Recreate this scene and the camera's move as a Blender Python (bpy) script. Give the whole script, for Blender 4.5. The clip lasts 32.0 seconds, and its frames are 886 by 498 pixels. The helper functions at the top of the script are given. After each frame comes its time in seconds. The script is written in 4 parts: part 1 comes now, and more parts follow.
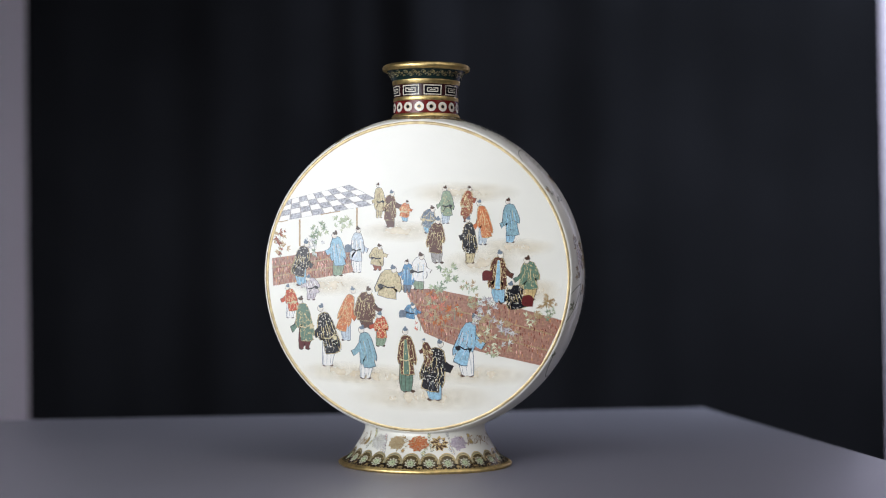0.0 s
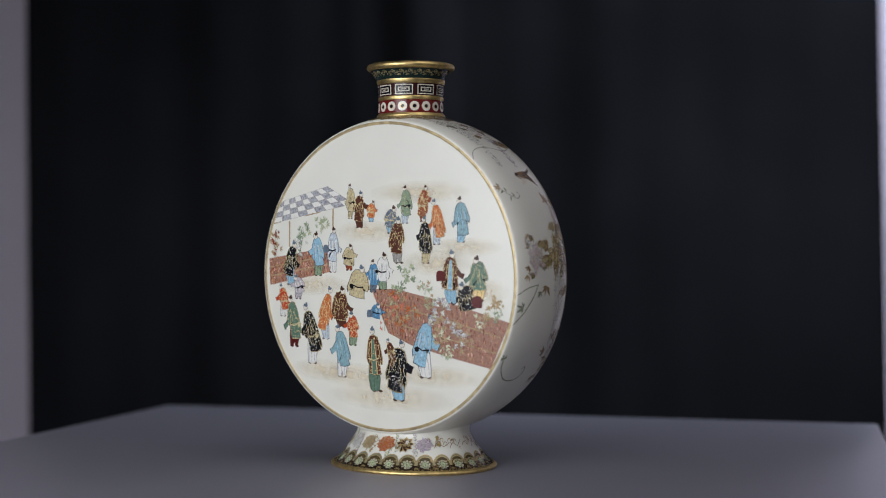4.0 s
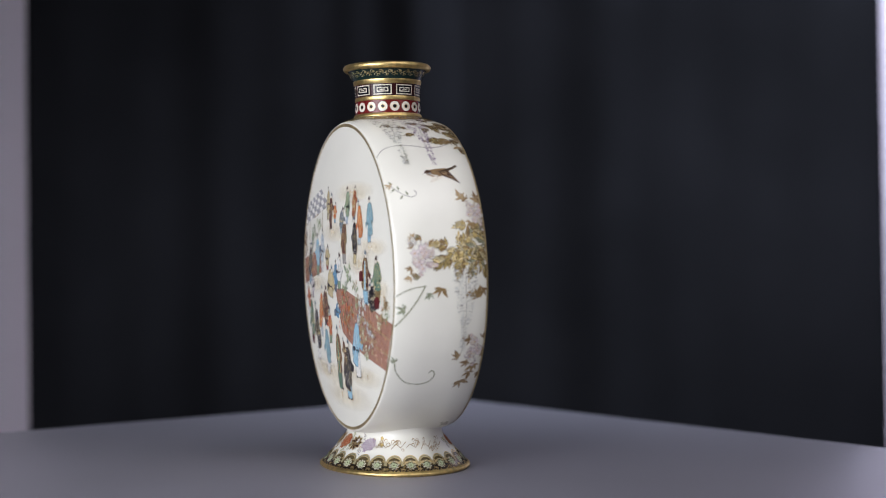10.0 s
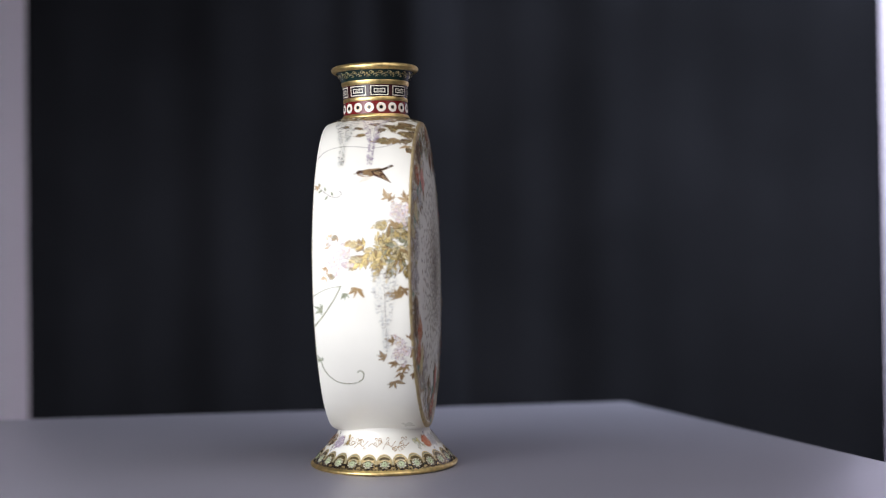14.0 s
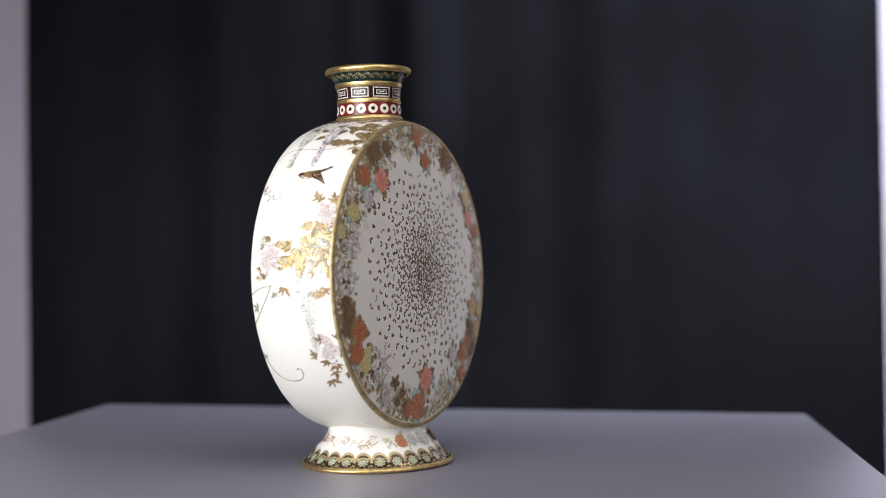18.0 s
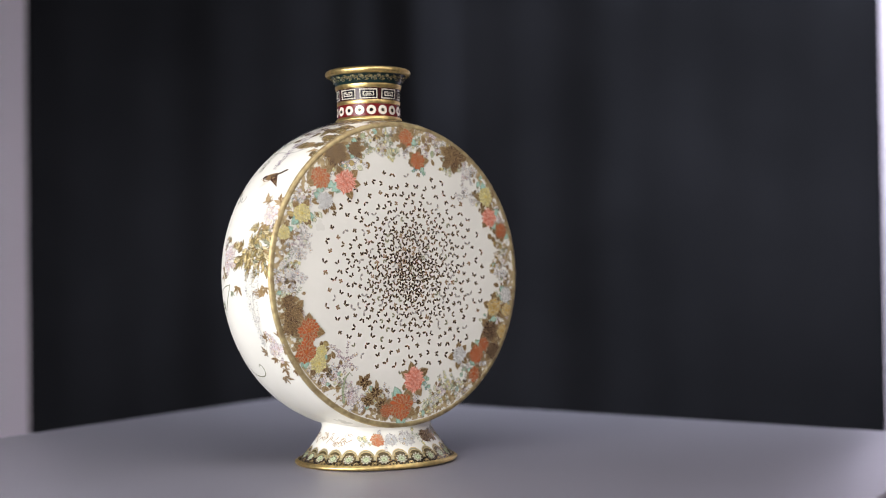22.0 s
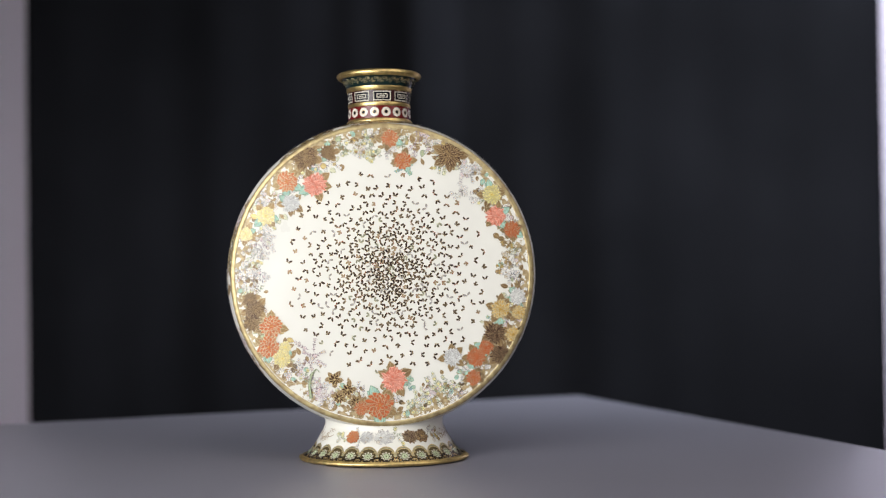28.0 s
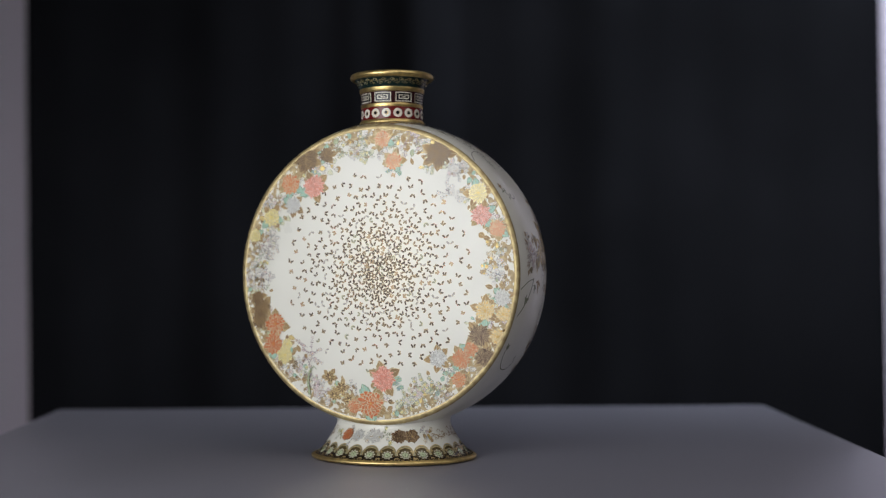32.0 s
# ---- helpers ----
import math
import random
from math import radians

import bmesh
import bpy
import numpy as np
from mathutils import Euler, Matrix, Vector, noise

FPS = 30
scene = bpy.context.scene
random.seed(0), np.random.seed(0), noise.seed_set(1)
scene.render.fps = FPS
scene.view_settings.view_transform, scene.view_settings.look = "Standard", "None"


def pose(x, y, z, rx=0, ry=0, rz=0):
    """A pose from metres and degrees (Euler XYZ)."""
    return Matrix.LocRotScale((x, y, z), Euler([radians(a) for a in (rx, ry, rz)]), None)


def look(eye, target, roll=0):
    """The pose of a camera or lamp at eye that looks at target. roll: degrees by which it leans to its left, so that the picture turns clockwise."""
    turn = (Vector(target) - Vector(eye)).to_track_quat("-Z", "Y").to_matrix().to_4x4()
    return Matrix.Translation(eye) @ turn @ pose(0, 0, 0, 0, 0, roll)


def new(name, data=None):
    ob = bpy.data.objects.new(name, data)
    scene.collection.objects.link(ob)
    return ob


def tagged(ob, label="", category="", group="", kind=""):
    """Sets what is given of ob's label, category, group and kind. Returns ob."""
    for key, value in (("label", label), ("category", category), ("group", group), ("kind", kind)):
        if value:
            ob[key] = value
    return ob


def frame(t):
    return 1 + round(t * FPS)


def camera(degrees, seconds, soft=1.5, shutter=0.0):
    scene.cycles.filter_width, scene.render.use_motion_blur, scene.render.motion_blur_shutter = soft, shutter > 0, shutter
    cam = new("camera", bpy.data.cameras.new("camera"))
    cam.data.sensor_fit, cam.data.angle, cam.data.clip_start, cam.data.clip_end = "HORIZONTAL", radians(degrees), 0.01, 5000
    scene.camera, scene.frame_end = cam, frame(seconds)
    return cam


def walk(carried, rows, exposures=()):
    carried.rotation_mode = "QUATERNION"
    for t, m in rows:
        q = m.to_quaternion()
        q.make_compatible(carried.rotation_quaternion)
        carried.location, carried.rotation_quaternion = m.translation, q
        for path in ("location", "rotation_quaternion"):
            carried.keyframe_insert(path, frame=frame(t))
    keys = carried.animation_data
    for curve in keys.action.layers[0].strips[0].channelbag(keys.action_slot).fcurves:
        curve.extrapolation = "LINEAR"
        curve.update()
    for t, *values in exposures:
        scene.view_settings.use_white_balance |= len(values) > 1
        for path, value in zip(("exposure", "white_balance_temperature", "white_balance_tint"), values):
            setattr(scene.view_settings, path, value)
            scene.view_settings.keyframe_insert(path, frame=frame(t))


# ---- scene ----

# ---- camera: it stands still on a tripod before the turntable ----
cam = camera(35.2, 32.0, soft=1.1)
EYE = pose(0.0227, -0.8733, 0.1276, 90.477, 0, 0) @ pose(0, 0, 0, 0, 0, -0.17)
walk(cam, [(0.0, EYE), (32.0, EYE)],
     exposures=[(0.0, -0.55, 6250, 9), (1.0, -0.8, 6250, 9), (3.0, -0.88, 6250, 9), (6.0, -0.78, 6280, 9), (7.0, -0.54, 6280, 9), (9.0, -0.36, 6280, 11), (13.0, 0.05, 6300, 12), (17.0, 0.08, 6420, 13), (20.0, 0.25, 6600, 12), (23.0, 0.24, 6650, 11), (25.0, 0.11, 6680, 10), (28.0, -0.13, 6600, 9), (30.0, -0.62, 6520, 8), (32.0, -0.95, 6480, 8)])

cam.data.dof.use_dof, cam.data.dof.focus_distance, cam.data.dof.aperture_fstop = True, 0.834, 4.2

# the turntable's speed in degrees a second, and where board and flask stand on it at the start
SPEED = -5.87
FLASK_AT = pose(0.0112, -0.0153, 0, 0, 0, -11.4)
BOARD_AT = pose(-0.0015, -0.0105, 0.0030, -0.26, 0.09, 8.97)

# ---- light: a dim studio with one large soft lamp and three unseen fills added ----
world = bpy.data.worlds.new("studio")
scene.world = world
world.use_nodes = True
world.node_tree.nodes["Background"].inputs[0].default_value = (0.75, 0.8, 1.0, 1)
world.node_tree.nodes["Background"].inputs[1].default_value = 0.05


def area_lamp(name, at, target, sx, sy, watts, colour):
    data = bpy.data.lights.new(name, "AREA")
    data.shape, data.size, data.size_y, data.energy, data.color = "RECTANGLE", sx, sy, watts, colour
    ob = new(name, data)
    ob.matrix_world = look(at, target)
    return ob


area_lamp("softbox_light", (-0.72, -1.05, 0.35), (0.04, 0, 0.09), 0.9, 0.9, 8.0, (0.96, 0.97, 1.0)).data.spread = radians(92)
# unseen overhead lamp, added to brighten the board's right and the right-turned face
area_lamp("overhead_fill", (0.55, -0.85, 1.78), (0.08, 0, 0), 1.5, 1.3, 20.0, (1.0, 0.96, 0.97))
# unseen warm lamp, added to lift the flask's right-turned side
area_lamp("right_fill", (1.7, -1.2, 0.95), (0.05, 0, 0.10), 0.8, 1.0, 5.0, (1.0, 0.93, 0.88))
# unseen lamp, added and narrowed to brighten mostly the cloth's right side
area_lamp("backdrop_fill", (0.95, 0.42, 1.62), (0.38, 0.95, 0.26), 0.5, 0.3, 13.0, (0.80, 0.87, 1.0)).data.spread = radians(64)


# ---- materials ----
def mat(name, colour, rough=0.5, metal=0.0, vary=0.12, scale=40.0, bump=0.0, bump_scale=200.0, second=None, spec=0.5, coat=0.0, rough_vary=0.0):
    m = bpy.data.materials.new(name)
    m.use_nodes = True
    nt = m.node_tree
    b = nt.nodes["Principled BSDF"]
    b.inputs["Roughness"].default_value = rough
    b.inputs["Metallic"].default_value = metal
    b.inputs["Specular IOR Level"].default_value = spec
    b.inputs["Coat Weight"].default_value = coat
    b.inputs["Coat Roughness"].default_value = 0.06
    tc = nt.nodes.new("ShaderNodeTexCoord")
    n = nt.nodes.new("ShaderNodeTexNoise")
    n.inputs["Scale"].default_value, n.inputs["Detail"].default_value = scale, 6
    nt.links.new(tc.outputs["Object"], n.inputs["Vector"])
    ramp = nt.nodes.new("ShaderNodeValToRGB")
    other = second or tuple(c * (1 - 2 * vary) for c in colour)
    top = tuple(min(1, c * (1 + vary)) for c in colour)
    ramp.color_ramp.elements[0].position, ramp.color_ramp.elements[1].position = 0.32, 0.68
    ramp.color_ramp.elements[0].color, ramp.color_ramp.elements[1].color = (*other, 1), (*top, 1)
    nt.links.new(n.outputs["Fac"], ramp.inputs["Fac"])
    nt.links.new(ramp.outputs["Color"], b.inputs["Base Color"])
    if rough_vary:
        mr = nt.nodes.new("ShaderNodeMapRange")
        mr.inputs["To Min"].default_value, mr.inputs["To Max"].default_value = rough - rough_vary, rough + rough_vary
        nt.links.new(n.outputs["Fac"], mr.inputs["Value"])
        nt.links.new(mr.outputs["Result"], b.inputs["Roughness"])
    if bump:
        n2 = nt.nodes.new("ShaderNodeTexNoise")
        n2.inputs["Scale"].default_value, n2.inputs["Detail"].default_value = bump_scale, 4
        nt.links.new(tc.outputs["Object"], n2.inputs["Vector"])
        bp = nt.nodes.new("ShaderNodeBump")
        bp.inputs["Strength"].default_value, bp.inputs["Distance"].default_value = bump, 0.001
        nt.links.new(n2.outputs["Fac"], bp.inputs["Height"])
        nt.links.new(bp.outputs["Normal"], b.inputs["Normal"])
    return m


CREAM = mat("cream_glaze", (0.735, 0.716, 0.645), 0.29, 0, 0.02, 30, spec=0.6, bump=0.05, bump_scale=700, rough_vary=0.04)
GOLD = mat("burnished_gilding", (0.76, 0.57, 0.24), 0.42, 1.0, 0.14, 300, rough_vary=0.06)
BOARD_M = mat("grey_satin_laminate", (0.225, 0.22, 0.26), 0.36, 0, 0.04, 6, bump=0.03, bump_scale=900, rough_vary=0.05)
EDGE_M = mat("board_edge", (0.16, 0.16, 0.18), 0.5, 0, 0.05, 30)
CLOTH_M = mat("black_cloth", (0.0088, 0.0090, 0.0108), 0.9, 0, 0.2, 3, bump=0.2, bump_scale=1500, spec=0.03)
WALL_M = mat("lilac_grey_paint", (0.80, 0.72, 0.84), 0.8, 0, 0.03, 2)
STUDIO_M = mat("dark_grey_paint", (0.22, 0.215, 0.225), 0.8, 0, 0.04, 2)
FLOOR_M = mat("grey_floor_paint", (0.18, 0.18, 0.19), 0.6, 0, 0.08, 4)
DARK_M = mat("dark_pedestal_paint", (0.03, 0.03, 0.035), 0.5, 0, 0.1, 10)


# ---- mesh helpers ----
def mesh_ob(name, bm, materials, smooth=True):
    me = bpy.data.meshes.new(name)
    bm.normal_update()
    bm.to_mesh(me)
    bm.free()
    for m in (materials if isinstance(materials, (list, tuple)) else [materials]):
        me.materials.append(m)
    if smooth:
        me.polygons.foreach_set("use_smooth", [True] * len(me.polygons))
    return new(name, me)


def part(name, bm, materials, parent, label="", smooth=True):
    """Links a bmesh as one mesh object under a thing or a part, in the thing's own space."""
    ob = mesh_ob(name, bm, materials, smooth)
    ob.parent = parent
    if label:
        ob["label"] = label
    return ob


def box(bm, x0, x1, y0, y1, z0, z1, bevel=0.0):
    r = bmesh.ops.create_cube(bm, size=1.0)
    bmesh.ops.transform(bm, verts=r["verts"], matrix=Matrix.LocRotScale(((x0 + x1) / 2, (y0 + y1) / 2, (z0 + z1) / 2), None, (x1 - x0, y1 - y0, z1 - z0)))
    if bevel:
        bmesh.ops.bevel(bm, geom=bm.edges[:], offset=bevel, segments=3, affect="EDGES", profile=0.5)
    return bm


def grid(bm, rows, wrap=False, flip=False):
    """Faces between rows of points; wrap closes each row on itself."""
    vs = [[bm.verts.new(p) for p in row] for row in rows]
    for a, b in zip(vs, vs[1:]):
        n = len(a)
        for i in range(n if wrap else n - 1):
            q = (a[i], a[(i + 1) % n], b[(i + 1) % n], b[i])
            bm.faces.new(q[::-1] if flip else q)
    return bm


# ---- the setting ----
def plain_slab(name, x0, x1, y0, y1, z0, z1, material, label):
    ob = mesh_ob(name, box(bmesh.new(), x0, x1, y0, y1, z0, z1), material, smooth=False)
    return tagged(ob, label, name.split("_")[0], kind="structure")


FLOOR_Z = -0.78
plain_slab("floor", -2.3, 2.3, -2.6, 1.3, FLOOR_Z - 0.1, FLOOR_Z, FLOOR_M, "grey painted studio floor")
plain_slab("wall_north", -2.3, 2.3, 1.2, 1.3, FLOOR_Z, 1.9, WALL_M, "pale lilac-grey painted wall behind a black cloth")
plain_slab("wall_south", -2.3, 2.3, -2.7, -2.6, FLOOR_Z, 1.9, STUDIO_M, "dark grey painted studio wall")
plain_slab("wall_west", -2.4, -2.3, -2.7, 1.3, FLOOR_Z, 1.9, STUDIO_M, "dark grey painted studio wall")
plain_slab("wall_east", 2.3, 2.4, -2.7, 1.3, FLOOR_Z, 1.9, STUDIO_M, "dark grey painted studio wall")
plain_slab("ceiling", -2.4, 2.4, -2.7, 1.3, 1.9, 2.0, STUDIO_M, "dark grey painted ceiling")


def backdrop_cloth():
    """A black cloth with soft hanging folds, from a rod down to the floor."""
    bm = bmesh.new()
    rows = []
    for j in range(41):
        t = j / 40
        z = 1.55 + (FLOOR_Z + 0.02 - 1.55) * t
        row = []
        for i in range(241):
            s = i / 240
            x = (-0.531 + 0.018 * t) * (1 - s) + (0.5816 + 0.0298 * t) * s
            fold = 0.012 * math.sin(9 + 31 * s + 0.8 * math.sin(5 * s)) + 0.006 * math.sin(71 * s + 1.3 + 0.5 * t)
            fold += 0.020 * math.exp(-((s - 0.40 - 0.02 * t) / 0.022) ** 2) - 0.022 * math.exp(-((s - 0.445 - 0.02 * t) / 0.022) ** 2) + 0.018 * math.exp(-((s - 0.50 - 0.01 * t) / 0.02) ** 2) - 0.02 * math.exp(-((s - 0.68 - 0.01 * t) / 0.03) ** 2)
            amp = 0.15 + 0.45 * math.exp(-((s - 0.42) / 0.25) ** 2)
            row.append((x, 0.95 + amp * fold + 0.004 * noise.noise((s * 6, t * 4, 0)), z))
        rows.append(row)
    grid(bm, rows)
    back = [[(x, y + 0.0015, z) for x, y, z in r] for r in rows]
    grid(bm, back, flip=True)
    return tagged(mesh_ob("backdrop", bm, CLOTH_M), "black cloth backdrop hanging in soft vertical folds", "backdrop", kind="structure")


backdrop_cloth()

# ---- pedestal and turntable board ----
pedestal = new("pedestal")
tagged(pedestal, "dark painted pedestal that carries the turning board", "pedestal")
part("column", box(bmesh.new(), -0.16, 0.16, -0.16, 0.16, FLOOR_Z, -0.0275, 0.006), DARK_M, pedestal)
bm = bmesh.new()
bmesh.ops.create_cone(bm, cap_ends=True, segments=64, radius1=0.15, radius2=0.15, depth=0.012, matrix=Matrix.Translation((0, 0, -0.021)))
part("bearing_plate", bm, EDGE_M, pedestal, smooth=False)

board = new("turntable_board")
tagged(board, "square grey satin board turning with the flask on it", "board")
part("panel", box(bmesh.new(), -0.2983, 0.2983, -0.2958, 0.2958, -0.018, 0.0, 0.0025), BOARD_M, board)

bm = bmesh.new()
rng = random.Random(8)
for k in range(26):
    x, y, q = rng.uniform(-0.28, 0.28), rng.uniform(-0.28, 0.28), rng.uniform(0.0003, 0.0007)
    bm.faces.new([bm.verts.new((x + q * math.cos(a + k) * rng.uniform(0.6, 1.2), y + q * math.sin(a + k), 0.0002)) for a in (0, 1.2, 2.4, 3.7, 5.0)])
tagged(part("dust_specks", bm, mat("pale_dust", (0.6, 0.6, 0.6), 0.9), board), kind="stuff")

# ---- the moon flask ----
flask = new("moon_flask")
tagged(flask, "cream moon flask painted in enamels and gold on a grey board", "vase")

ZC, RE, RM, HT, DOME = 0.1188, 0.0927, 0.0966, 0.0290, 0.0048
THIN = {-1: 0.064, 1: 0.07}  # by how much each face draws in towards the side with the bird
ZD = 0.1195  # the height that the painted scenes are centred on


def half(side, u):
    """The body's half thickness at its edge, thinner on one side than on the other."""
    return HT * (1 - THIN[side] * u / RE)


def face_y(side, u, z):
    """How far a place on a round face stands before the middle plane."""
    return half(side, u) + DOME * (1 - (u * u + z * z) / (RE * RE))


def band_r(v, u=0.0):
    return RM - (RM - RE) * min(1.0, abs(v) / half(1 if v > 0 else -1, u)) ** 3


def flask_body():
    n, rows = 160, []
    ring = [(math.cos(2 * math.pi * i / n), math.sin(2 * math.pi * i / n)) for i in range(n)]

    def face(side, k):
        r = max(1e-5, RE * 0.997 * math.sin(k / 24 * math.pi / 2))
        return [(r * c, side * face_y(side, r * c, r * d), ZC + r * d) for c, d in ring]
    rows += [face(-1, k) for k in range(25)]
    for k in range(41):
        f = 0.975 * (k / 20 - 1)
        r = RM - (RM - RE) * abs(f) ** 3
        rows.append([(r * c, f * half(1 if f > 0 else -1, r * c), ZC + r * d) for c, d in ring])
    rows += [face(1, k) for k in range(24, -1, -1)]
    bm = bmesh.new()
    grid(bm, rows, wrap=True, flip=True)
    bmesh.ops.recalc_face_normals(bm, faces=bm.faces[:])
    return part("body", bm, CREAM, flask, "cream crackled glaze with two flat round faces")


NECK = [(0.2085, 0.0268), (0.2105, 0.0250), (0.2122, 0.0231), (0.2138, 0.0214), (0.2150, 0.0204), (0.2163, 0.0197), (0.2244, 0.0194), (0.2266, 0.0194), (0.2318, 0.0196), (0.2342, 0.0199), (0.2367, 0.0205), (0.2397, 0.0216), (0.2423, 0.0233), (0.2437, 0.0247)]
FOOT = [(0.0050, 0.0518, 0.0440), (0.0062, 0.0502, 0.0431), (0.0082, 0.0472, 0.0413), (0.0106, 0.0449, 0.0394), (0.0141, 0.0428, 0.0360), (0.0193, 0.0397, 0.0312), (0.0225, 0.0380, 0.0286), (0.0248, 0.0372, 0.0277), (0.0268, 0.0370, 0.0279), (0.0285, 0.0373, 0.0286), (0.0305, 0.0380, 0.0292)]


def lerp_profile(table, z, k):
    for a, b in zip(table, table[1:]):
        if z <= b[0]:
            f = max(0.0, (z - a[0]) / (b[0] - a[0]))
            return a[k] + (b[k] - a[k]) * f
    return table[-1][k]


def neck_r(z):
    return lerp_profile(NECK, z, 1)


def foot_r(z):
    return lerp_profile(FOOT, z, 1), lerp_profile(FOOT, z, 2)


def ring_strip(bm, sections, n=96):
    """sections: (z, ru, rv) rings from low to high, joined into a wall of revolution."""
    rows = [[(ru * math.cos(2 * math.pi * i / n), rv * math.sin(2 * math.pi * i / n), z) for i in range(n)] for z, ru, rv in sections]
    grid(bm, rows, wrap=True)
    return bm


def flask_neck():
    bm = bmesh.new()
    sec = [(NECK[0][0] + (NECK[-1][0] - NECK[0][0]) * k / 30,) * 1 for k in range(31)]
    sec = [(z[0], neck_r(z[0]), neck_r(z[0])) for z in sec]
    inner = [(z, r - 0.0032, r - 0.0032) for z, r, _ in sec[::-1]]
    ring_strip(bm, sec + inner)
    neck = part("neck", bm, CREAM, flask)
    bm = bmesh.new()
    sec = []
    for k in range(25):
        a = -0.55 * math.pi + 2 * math.pi * k / 24
        r, z = 0.0247 + 0.0020 * math.cos(a), 0.2446 + 0.0020 * math.sin(a)
        sec.append((z, r, r))
    ring_strip(bm, sec)
    part("rim", bm, GOLD, flask, "rounded gilded mouth rim")
    return neck


def flask_foot():
    bm = bmesh.new()
    sec = []
    for k in range(31):
        z = FOOT[0][0] + (FOOT[-1][0] - FOOT[0][0]) * k / 30
        sec.append((z, *foot_r(z)))
    under = [(0.0040, 0.0440, 0.0360), (0.005, 0.040, 0.032)]
    ring_strip(bm, under[::-1] + sec)
    foot = part("foot", bm, CREAM, flask, "flaring oval foot with a scalloped border")
    bm = bmesh.new()
    sec = [(0.0034, 0.0503, 0.0417), (0.0031, 0.0515, 0.0429), (0.0034, 0.0527, 0.0442), (0.0040, 0.0534, 0.0449), (0.0049, 0.0535, 0.0450), (0.0056, 0.0526, 0.0444), (0.0062, 0.0512, 0.0436)]
    ring_strip(bm, sec)
    part("foot_rim", bm, GOLD, flask, "gilded foot rim")
    return foot


FOOT_LEAN = pose(0, 0, 0, 0.3, 0.2, 0)
body = flask_body()
neck = flask_neck()
foot = flask_foot()

for ob in flask.children:
    ob.matrix_basis = FOOT_LEAN if ob.name.startswith("foot") else pose(0, 0, 0, 1.2, 0.61, 0)

# ---- painted decoration: charts lay flat drawings (in millimetres) on the flask's surfaces ----
LEAN = pose(0, 0, 0, 1.2, 0.61, 0)


FLAT = 0.0004  # how far one layer of enamel stands off the glaze


def on_face(side, limit=90.6):
    def chart(p, lift):
        k = min(1.0, limit / max(1e-6, math.hypot(p[0], p[1] + 1000 * (ZD - ZC))))
        u, b = p[0] * k / 1000, (p[1] / 1000 + ZD - ZC) * k
        return u, side * (face_y(side, u, b) + lift * FLAT), ZC + b
    return chart


def on_band(side):
    def chart(p, lift):
        a = p[1] / (RM * 1000)
        u = side * RM * math.cos(a)
        v = max(-half(-1, u), min(half(1, u), p[0] / 1000))
        r = band_r(v, u) + lift * FLAT
        return side * r * math.cos(a), v, ZC + r * math.sin(a)
    return chart


def on_neck(p, lift):
    z = p[1] / 1000
    r, a = neck_r(z) + lift / 1000, p[0] / 19.6
    return r * math.sin(a), -r * math.cos(a), z


def on_foot(p, lift):
    z = p[1] / 1000
    ru, rv = foot_r(z)
    a = p[0] / 42.0
    return (ru + lift / 1000) * math.sin(a), -(rv + lift / 1000) * math.cos(a), z


class Drawing:
    """Collects flat enamel shapes on one chart and links them as one painted part."""

    def __init__(self, chart):
        self.chart, self.verts, self.faces, self.slots, self.index = chart, [], [], [], []
        self.layer, self.rise = 0.05, 0.004

    def slot(self, material):
        if material not in self.slots:
            self.slots.append(material)
        return self.slots.index(material)

    def poly(self, pts, material):
        self.layer += self.rise
        k, n, s = len(self.verts), len(pts), self.slot(material)
        c = (sum(p[0] for p in pts) / n, sum(p[1] for p in pts) / n)
        self.verts.append(self.chart(c, self.layer))
        self.verts.extend(self.chart(p, self.layer) for p in pts)
        for i in range(n):
            self.faces.append((k, k + 1 + i, k + 1 + (i + 1) % n))
            self.index.append(s)

    def stroke(self, pts, w, material, taper=False):
        self.layer += self.rise
        k, n, s = len(self.verts), len(pts), self.slot(material)
        for i, p in enumerate(pts):
            a, b = pts[max(0, i - 1)], pts[min(n - 1, i + 1)]
            dx, dy = b[0] - a[0], b[1] - a[1]
            d = math.hypot(dx, dy) or 1.0
            h = w / 2 * (1 - 0.75 * i / (n - 1) if taper else 1)
            for sg in (-1, 1):
                self.verts.append(self.chart((p[0] - sg * dy / d * h, p[1] + sg * dx / d * h), self.layer))
        for i in range(n - 1):
            self.faces.append((k + 2 * i, k + 2 * i + 1, k + 2 * i + 3, k + 2 * i + 2))
            self.index.append(s)

    def link(self, name, label="", parent=None, lean=True):
        me = bpy.data.meshes.new(name)
        me.from_pydata(self.verts, [], self.faces)
        for m in self.slots:
            me.materials.append(m)
        me.polygons.foreach_set("material_index", self.index)
        me.polygons.foreach_set("use_smooth", [True] * len(self.faces))
        me.update()
        ob = new(name, me)
        ob.parent = parent or flask
        if lean and parent is None:
            ob.matrix_basis = LEAN
        if label:
            ob["label"] = label
        return ob


